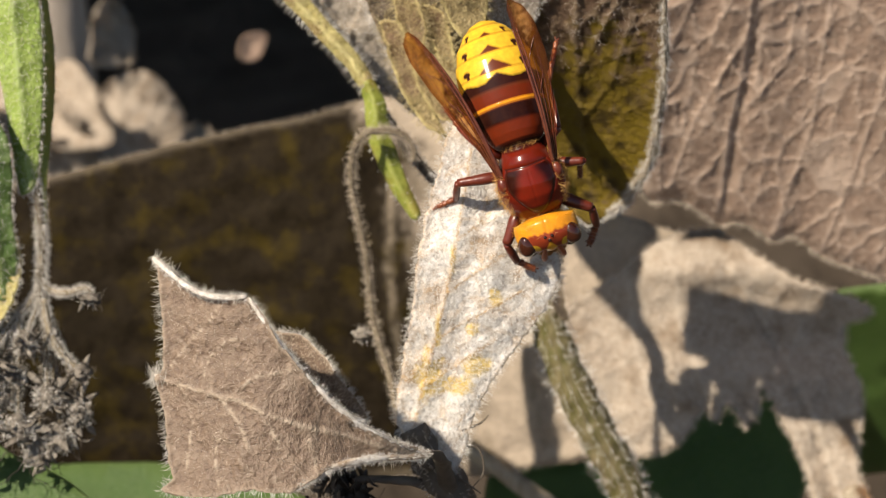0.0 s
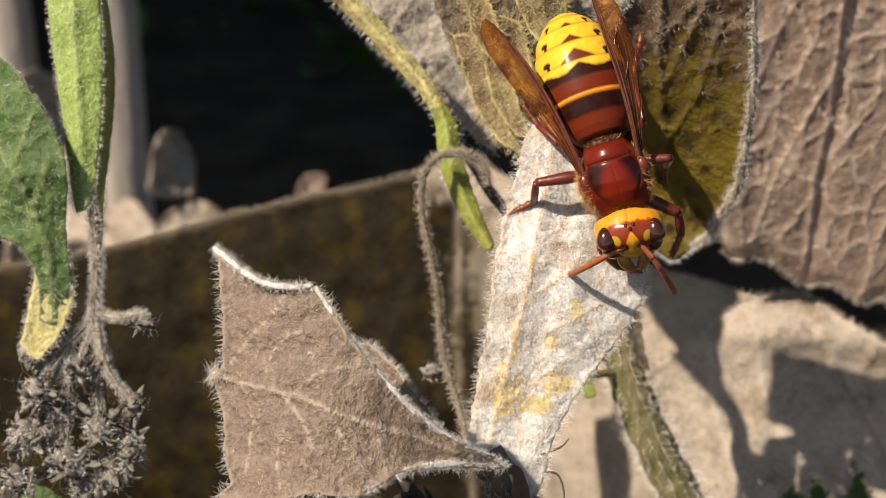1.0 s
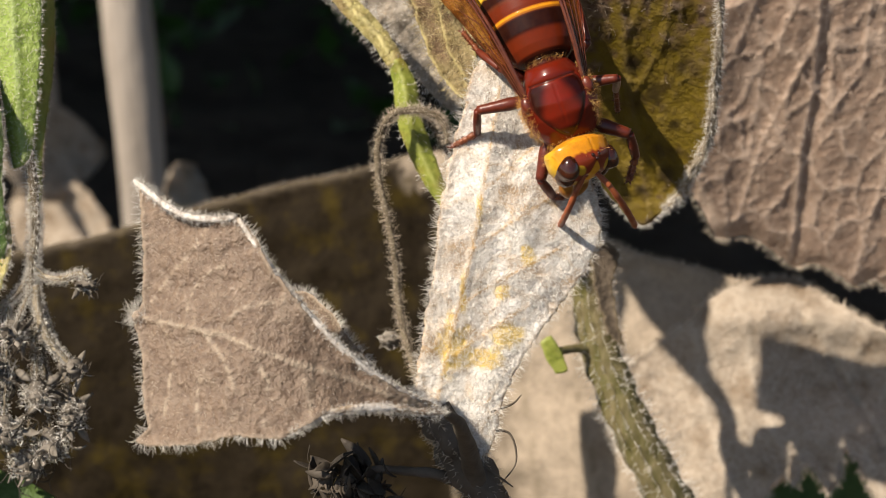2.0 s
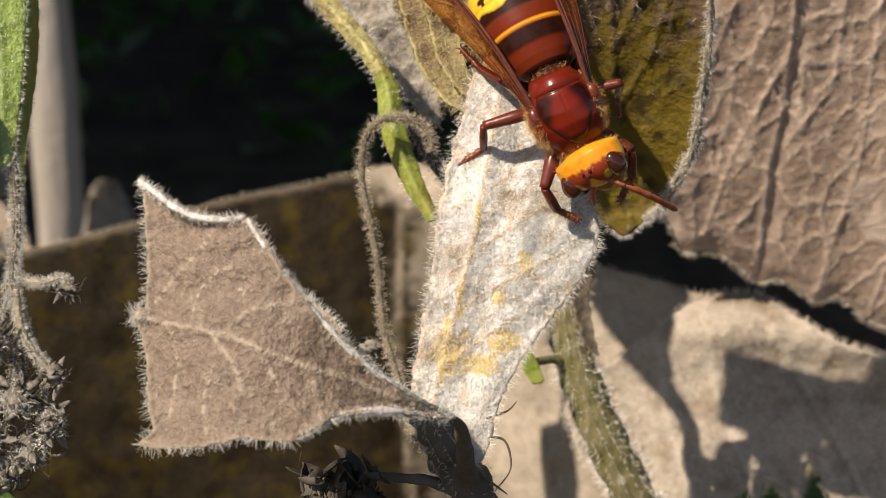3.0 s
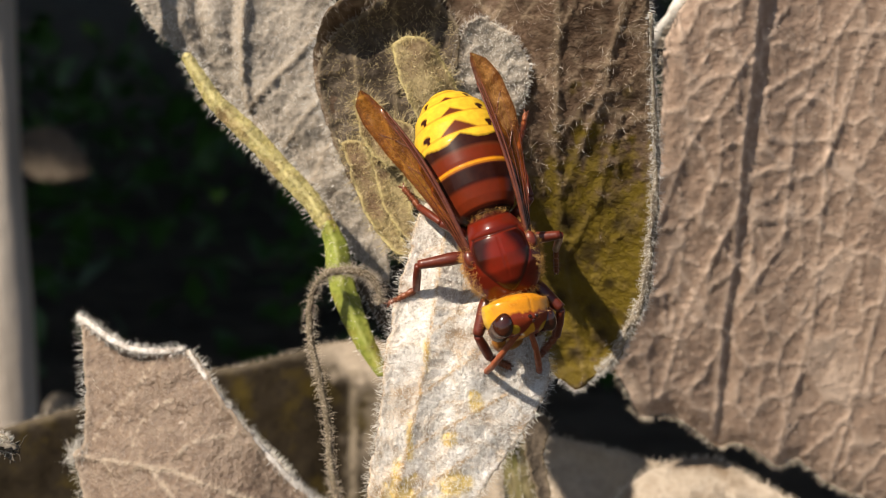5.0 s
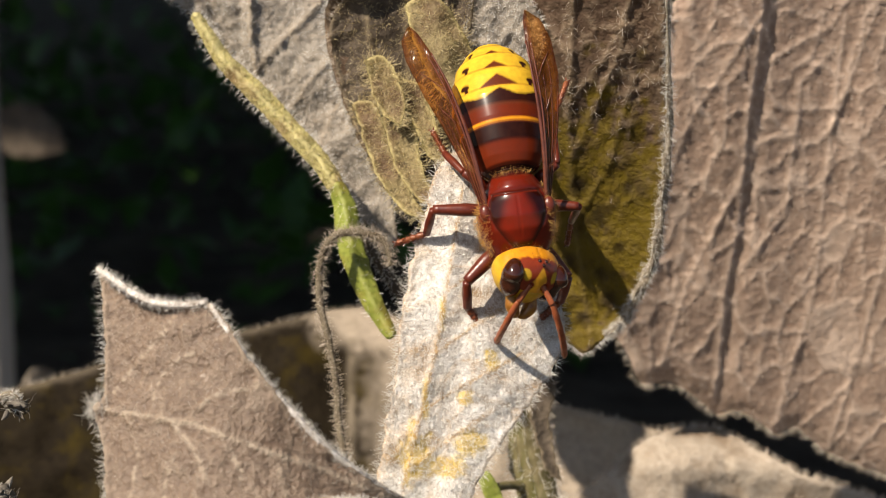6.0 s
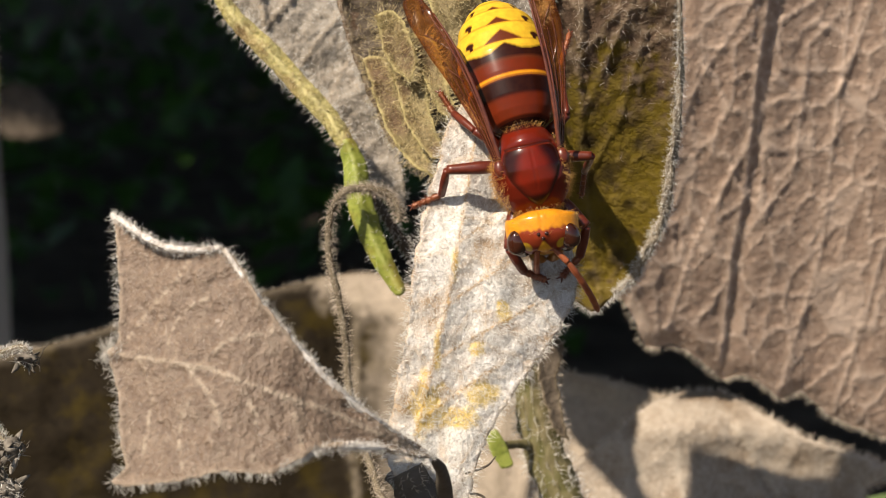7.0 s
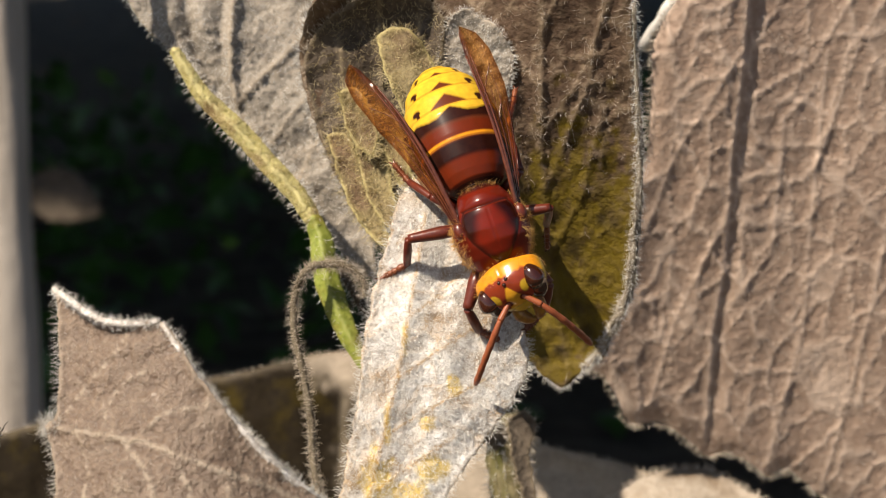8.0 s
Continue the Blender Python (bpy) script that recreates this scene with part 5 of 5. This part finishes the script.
col = blend(col, DUSK * 1.5, 0.8 * np.clip(groove, 0, 1))
col = blend(col, DUSK * 2, step(-x, 2.95, 3.2))
thorax = part_mm("thorax", v, f, SHELL, hornet, "glossy red-brown thorax with black marks", [("pigment", col)])
g = np.random.default_rng(71)
k = g.choice(np.nonzero(((ay > 2.25) & (z > -1.5)) | (x > 3.3) | (x < -2.95))[0], 2600)
hv, hf = hairs(v[k], v[k] / np.linalg.norm(v[k], axis=1)[:, None], 0.6, 0.011, 0.4, 0.4, 72)
part_mm("hair", hv, hf, HAIR_GOLD, thorax, "short golden hairs", smooth=False, kind="stuff")

# head, with its pivot at the neck
NECK = Vector((3.5, 0, 0.25)) * MMS
head = None


def bulb(centre, size, count=(28, 20), square=1.0):
    a, b = count
    v = []
    for i in range(b + 1):
        t = np.pi * i / b
        for k in range(a):
            p = 2 * np.pi * k / a
            q = np.array([math.cos(t), math.sin(t) * math.cos(p), math.sin(t) * math.sin(p)])
            v.append(np.sign(q) * np.abs(q) ** square * size + centre)
    f = [(i * a + k, (i + 1) * a + k, (i + 1) * a + (k + 1) % a, i * a + (k + 1) % a) for i in range(b) for k in range(a)]
    return np.array(v), f


v, f = bulb((0, 0, 0), (1, 1, 1), (170, 120))
x, y, z = v.T.copy()
sx = np.where(x < 0, -1.72 * np.abs(x) ** 0.62, 1.95 * np.abs(x) ** 0.95)
flat = np.sqrt(np.clip(1 - np.abs(x) ** np.where(x < 0, 3.4, 2.0), 0, 1)) / (np.sqrt(np.clip(1 - x ** 2, 1e-6, 1)))
v = np.c_[1.72 + sx, y * 2.98 * flat, np.where(z > 0, 2.02, 2.6) * z * flat]
x, y, z = v.T.copy()
ay = np.abs(y)
up = z > -0.1
v[:, 0] += 0.22 * np.exp(-((ay - 2.2) / 0.9) ** 2) * (x < 0.6)
v[:, 2] += 0.14 * np.exp(-((x - 2.25) / 0.4) ** 2) * np.exp(-(y / 0.55) ** 2) * up
v[:, 2] -= 0.07 * np.exp(-(y / 0.07) ** 2) * up * (x < 1.6)
v[:, 0] -= 0.25 * np.exp(-((ay - 0.62) / 0.35) ** 2) * np.exp(-((z - 0.45) / 0.45) ** 2) * (x > 2.5)
wave = 0.07 * np.sin(y * 6) + 0.05 * np.sin(y * 13 + 1)
BROWN = np.array((0.21, 0.030, 0.010))
col = np.tile(ORANGE * 1.0, (len(v), 1))
col = blend(col, GOLD * 0.95, step(-z, -0.8, 0.2))
mid = step(x - wave + 0.06 * ay, 1.62, 1.88) * up * step(2.5 - ay, 0, 0.3)
col = blend(col, BROWN, mid)
col = blend(col, GOLD * 0.72, mid * step(1.0 - np.hypot((ay - 1.38 + 0.5 * (x - 2.9)) / 0.36, (x - 2.95) / 0.42), 0.0, 0.25))
col = blend(col, np.array((0.70, 0.33, 0.02)), step(0.1 + 0.75 * (x - 2.62) - ay, 0.0, 0.12) * step(x, 2.55, 2.75) * up)
col = blend(col, BROWN * 0.8, step(1.0 - np.hypot((ay - 0.66) / 0.36, (z - 0.45) / 0.42), 0, 0.3) * (x > 2.6))
col = blend(col, UMBER, step(-z, 1.9, 2.2))
head = part_mm("head", v, f, SHELL, hornet, "broad orange-yellow head with a brown crown", [("pigment", col)])
k = g.choice(np.nonzero((x < 2.0) | (z < -0.5))[0], 520)
hv, hf = hairs(v[k], (v[k] - (1.75, 0, 0)) / 2.4, 0.45, 0.009, 0.3, 0.3, 73)
part_mm("hair", hv, hf, HAIR_GOLD, head, "fine golden hairs", smooth=False, kind="stuff")
for side in (-1, 1):
    v, f = bulb((0, 0, 0), (1.30, 1.0, 1.72), (44, 32))
    v[:, 0] += 0.30 * np.exp(-((v[:, 2] - 1.0) / 0.6) ** 2) - 0.18 * np.exp(-(v[:, 2] / 0.5) ** 2)
    rot = np.array(Euler((radians(-20 * side), radians(-14), radians(20 * side))).to_matrix())
    part_mm("eye", v @ rot.T + (2.38, 1.84 * side, 0.0), f, EYE, head, "dark brown glossy compound eye")
    v, f = tube([(3.0, 0.9 * side, -1.7), (3.6, 0.85 * side, -2.1), (4.0, 0.45 * side, -2.6), (4.05, 0.05 * side, -2.9)], [0.55, 0.6, 0.42, 0.12], 12, 5)
    part_mm("mandible", v, f, JAW, head, "yellow-brown jaw")
for px, py in ((2.42, 0.0), (2.08, 0.32), (2.08, -0.32)):
    part_mm("ocellus", *bulb((px, py, (1.98 if px > 2.3 else 2.04)), (0.17, 0.17, 0.15), (12, 8)), EYE, head, "small dark simple eye")
v, f = bulb((3.1, 0, -0.85), (0.65, 1.15, 1.1), (28, 20))
part_mm("face_plate", v, f, SHELL, head, "yellow face plate", [("pigment", np.tile(GOLD, (len(v), 1)))])

FEELER_AT = [(3.25, -0.62, 0.45), (3.25, 0.62, 0.45)]
feelers = []
for side, at in zip((-1, 1), FEELER_AT):
    stalk = tube([(0, 0, 0), (0.7, 0, 0.12), (1.7, 0.0, 0.28)], [0.2, 0.24, 0.27], 12, 6)
    pts = [np.array((1.65, 0, 0.27)) + np.array((math.cos(0.10 + 0.035 * i), side * -0.10, -math.sin(0.08 + 0.06 * i))) * 0.62 * i for i in range(11)]
    lash = tube(pts, [0.22] + [0.25, 0.29] * 5 + [0.17], 12, 4)
    feelers.append(part_mm("antenna", *joined([stalk, lash]), FEELER, head, "orange-brown feeler"))

# wings folded along the back
for side, base, tip, bow in ((-1, (-0.3, -2.45, 1.5), (-16.2, -6.6, 0.4), -0.6), (1, (-0.3, 2.5, 1.5), (-16.2, 2.9, 1.2), 0.5)):
    base, tip = np.array(base), np.array(tip)
    n, m = 44, 13
    way = tip - base
    across = np.cross(way, (0, 0, 1))
    across /= np.linalg.norm(across)
    across *= -side
    width = np.interp(np.linspace(0, 1, n), [0, 0.06, 0.2, 0.4, 0.65, 0.85, 0.95, 1], [0.3, 0.5, 0.85, 1.5, 2.15, 2.1, 1.5, 0.3])
    top = []
    for i in range(n):
        u = i / (n - 1)
        c = base + way * u + np.array((0, side * bow * math.sin(math.pi * u), 1.15 * math.sin(math.pi * min(1, u * 1.1) * 0.9)))
        for k in range(m):
            s = k / (m - 1)
            top.append(c + across * (-s * width[i] + 0.25 * width[i]) + np.array((0, 0, -0.22 * s + 0.10 * math.sin(s * 9.0) * min(1, width[i]) - 0.35 * s * s)))
    top = np.array(top)
    v = np.vstack([top, top - (0, 0, 0.035)])
    q = len(top)
    f = [(i * m + k, i * m + k + 1, (i + 1) * m + k + 1, (i + 1) * m + k) for i in range(n - 1) for k in range(m - 1)]
    edge = [(k + 1, k) for k in range(m - 1)] + [((n - 1) * m + k, (n - 1) * m + k + 1) for k in range(m - 1)] + [(i * m, (i + 1) * m) for i in range(n - 1)] + [((i + 1) * m + m - 1, i * m + m - 1) for i in range(n - 1)]
    f = f + [tuple(q + i for i in reversed(p)) for p in f] + [(a, b, q + b, q + a) for a, b in edge]
    across_at, along = np.tile(np.linspace(0, 1, m), n), np.repeat(np.linspace(0, 1, n), m)
    dusk = np.clip(np.exp(-(across_at / 0.26) ** 2) * (1.1 - 0.45 * along) + 0.9 * np.exp(-(along / 0.26) ** 2) + 0.35 * np.exp(-((across_at - 1) / 0.2) ** 2), 0, 1)
    wing = part_mm("wing", v, f, WING, hornet, "folded amber wing with dark veins", [("dusk", np.r_[dusk, dusk])])
    grid = top.reshape(n, m, 3) + (0, 0, 0.02)
    for col_at, r, stop in ((0, 0.20, 0.93), (2, 0.11, 0.86), (5, 0.055, 0.7), (8, 0.05, 0.8), (11, 0.045, 0.6)):
        e = int(n * stop)
        part_mm("vein", *tube(grid[0:e:4, col_at], [r, r * 0.9, r * 0.6, r * 0.35], 8, 4), VEIN, wing)
    for a, (i0, k0, i1, k1) in enumerate(((26, 1, 30, 5), (20, 4, 24, 8), (30, 5, 33, 9))):
        part_mm("vein", *tube([grid[i0, k0], (grid[i0, k0] + grid[i1, k1]) / 2 + (0, 0, 0.03), grid[i1, k1]], [0.045, 0.04], 6, 3), VEIN, wing)
    part_mm("wing_joint", *bulb(base + (0.1, side * 0.1, 0.1), (0.75, 0.5, 0.45), (20, 14)), LEG, hornet, "small cover over the wing joint")


def leg(hip, knee, ankle, toe, thick=1.0, name="leg"):
    """A leg with its thigh, shin and jointed foot; its own origin at the hip."""
    hip, knee, ankle, toe = (np.array(p, float) for p in (hip, knee, ankle, toe))
    a, b, c = knee - hip, ankle - hip, toe - hip
    ob = part_mm(name, *tube([(0, 0, 0), a * 0.45 + (0, 0, 0.12), a], [0.42 * thick, 0.52 * thick, 0.36 * thick], 14, 6), LEG, hornet, "red-brown jointed leg")
    ob.location = Vector(hip) * MMS
    part_mm("shin", *tube([a, a * 0.5 + b * 0.5 + (0, 0, 0.1), b], [0.27 * thick, 0.34 * thick, 0.3 * thick], 12, 6), LEG, ob)
    pts = [b + (c - b) * u for u in np.linspace(0, 1, 6)]
    pts[1] = b + (c - b) * 0.36
    pts[2] = b + (c - b) * 0.54
    pts[3] = b + (c - b) * 0.68
    pts[4] = b + (c - b) * 0.80
    joints = []
    for p, q in zip(pts[:-1], pts[1:]):
        joints.append(tube([p, p * 0.4 + q * 0.6, q], [0.19 * thick, 0.22 * thick, 0.27 * thick, 0.19 * thick], 10, 4))
    v, f = joined(joints)
    foot = part_mm("foot", v, f, TARSUS, ob, "orange-brown jointed foot")
    k = np.random.default_rng(5).integers(0, len(v), 110)
    mid = b + (c - b) * np.clip(((v[k] - b) @ (c - b)) / ((c - b) @ (c - b)), 0, 1)[:, None]
    hv, hf = hairs(v[k], v[k] - mid + (c - b) * 0.06, 0.36, 0.02, 0.2, 0.1, 6)
    part_mm("spine", hv, hf, VEIN, foot, "short dark spines", smooth=False, kind="stuff")
    d = (c - b) / np.linalg.norm(c - b)
    s = np.cross(d, (0, 0, 1))
    for k in (-1, 1):
        part_mm("claw", *tube([c, c + d * 0.3 + s * 0.2 * k, c + d * 0.45 + s * 0.3 * k - (0, 0, 0.25)], [0.09, 0.07, 0.02], 6, 4), VEIN, ob)
    for k in (-1, 1):
        part_mm("spur", *tube([b, b + d * 0.35 + s * 0.25 * k - (0, 0, 0.2), b + d * 0.7 + s * 0.35 * k - (0, 0, 0.35)], [0.07, 0.05, 0.015], 6, 3), VEIN, ob)
    return ob


leg((-0.6, -1.8, -1.2), (-1.3, -6.6, -1.2), (0.4, -7.3, -3.4), (0.8, -9.8, -4.3), 1.08)
leg((-0.6, 1.8, -1.2), (0.1, 5.2, -0.2), (0.9, 4.9, -4.4), (2.6, 4.6, -7.2))
leg((-2.2, -1.6, -1.2), (-4.0, -3.7, -1.2), (-6.0, -4.9, -3.2), (-8.0, -5.6, -3.9))
leg((-2.2, 1.6, -1.2), (-3.6, 3.9, 0.0), (-7.4, 4.2, -2.4), (-10.8, 6.2, -4.4))
fore_right = leg((2.4, -1.5, -1.5), (5.2, -4.4, -0.9), (7.4, -4.3, -2.6), (9.0, -3.2, -3.4), 1.25, "foreleg")
fore_left = leg((2.4, 1.5, -1.5), (5.2, 4.2, -0.9), (7.4, 3.8, -2.6), (9.0, 2.4, -3.4), 1.25, "foreleg")


def motions():
    # the body: neck across and up in the plants' space, and its turn
    body = [(0.0, 10.94, 1.27, 17.3), (0.5, 11.05, 1.77, 19.0), (0.8, 10.26, 1.34, 17.2), (1.0, 10.81, 1.2, 17.1), (1.5, 10.4, 2.2, 17.0), (3.0, 11.12, 2.1, 24.0), (3.5, 11.69, 1.87, 24.0), (4.0, 11.1, 1.65, 21.0), (4.5, 10.45, 1.26, 21.0), (6.0, 9.1, 0.7, 7.0), (6.5, 10.04, 0.62, 13.2), (7.0, 9.46, 0.47, 11.5), (7.5, 10.29, 1.18, 17.0), (8.0, 10.86, 1.78, 18.2)]
    rows = []
    for t, x, z, turn in body:
        s, c = math.sin(radians(turn)), math.cos(radians(turn))
        m = Matrix(((s, c, 0, x - 3.6 * s), (0, 0, -1, -10.9), (-c, s, 0, z + 3.6 * c), (0, 0, 0, 1)))
        m.translation *= MMS
        rows.append((t, BASE @ m))
    walk(hornet, rows)
    # the head: roll, lift and turn; the feelers: turn and drop of each against the body
    nods = [(0.0, 0, 5, 0, (-20, 60), (15, 60)), (0.5, 6, 16, -3, (-46, 15), (42, 15)), (0.8, 0, 26, -2, (-40, 10), (12, 15)), (1.0, 0, 30, -6, (-80, 20), (24, 15)), (1.2, -8, 32, 0, (-80, 15), (10, 15)), (1.5, -62, 20, 12, (-56, 15), (42, 5)), (1.7, -58, 15, 5, (-50, 20), (25, 10)),
            (2.8, 15, 0, 8, (-20, 50), (40, 10)), (3.0, 28, 0, 6, (-20, 60), (48, 5)), (3.5, 26, 22, 2, (-48, 5), (20, 20)), (3.8, 5, 16, -8, (-30, 40), (-10, 20)), (4.0, 0, 20, -10, (-34, 0), (-12, 30)), (4.5, -50, 12, -20, (-70, 35), (-50, 25)), (4.7, -36, 0, -16, (-60, 40), (-30, 40)),
            (5.8, -46, 25, 5, (-60, 5), (30, 15)), (6.0, -44, 30, 8, (-42, 25), (20, 15)), (6.3, -20, 10, 14, (-40, 30), (80, 0)), (6.5, 10, 26, 4, (-50, 5), (44, 10)), (7.0, 8, -2, -4, (-10, 60), (34, 10)), (7.2, 20, 4, 2, (-10, 50), (40, 5)), (7.5, 28, 14, 4, (0, 30), (32, 5)), (8.0, 26, 22, 2, (-46, 5), (44, 5))]
    rows, arms = [], ([], [])
    for t, roll, lift, turn, *swing in nods:
        m = Matrix.Translation(NECK) @ pose(0, 0, 0, 0, -lift, turn) @ pose(0, 0, 0, roll * 0.85, 0, 0)
        rows.append((t, m))
        for k in (0, 1):
            want = pose(0, 0, 0, 0, swing[k][1], swing[k][0])
            local = m.to_3x3().inverted().to_4x4() @ want
            local.translation = Vector(FEELER_AT[k]) * MMS
            arms[k].append((t, local))
    walk(head, rows)
    for k in (0, 1):
        walk(feelers[k], arms[k])
    # the forelegs wipe the head
    wipe = [(0.0, 8, 0, 10, 5), (0.5, 22, 5, -12, -5), (1.0, 26, 0, 6, 5), (1.5, 20, 20, 14, 10), (3.0, 6, 0, -8, 0), (3.5, 0, 0, -14, 5), (3.8, 12, -10, -20, 0), (4.0, 8, 5, -24, 10), (4.5, 16, -10, -24, -5), (4.7, 10, 0, -16, 0), (5.8, 14, 10, -14, 5), (6.0, -6, 5, -10, 10), (6.5, -4, 10, -18, 5), (7.0, 24, 0, -12, -5), (7.5, 20, 10, -20, 5), (8.0, 10, 10, -18, 8)]
    for ob, side in ((fore_right, 0), (fore_left, 1)):
        at = ob.location.copy()
        walk(ob, [(r[0], Matrix.Translation(at) @ pose(0, 0, 0, 0, r[2 + 2 * side], r[1 + 2 * side])) for r in wipe])


motions()
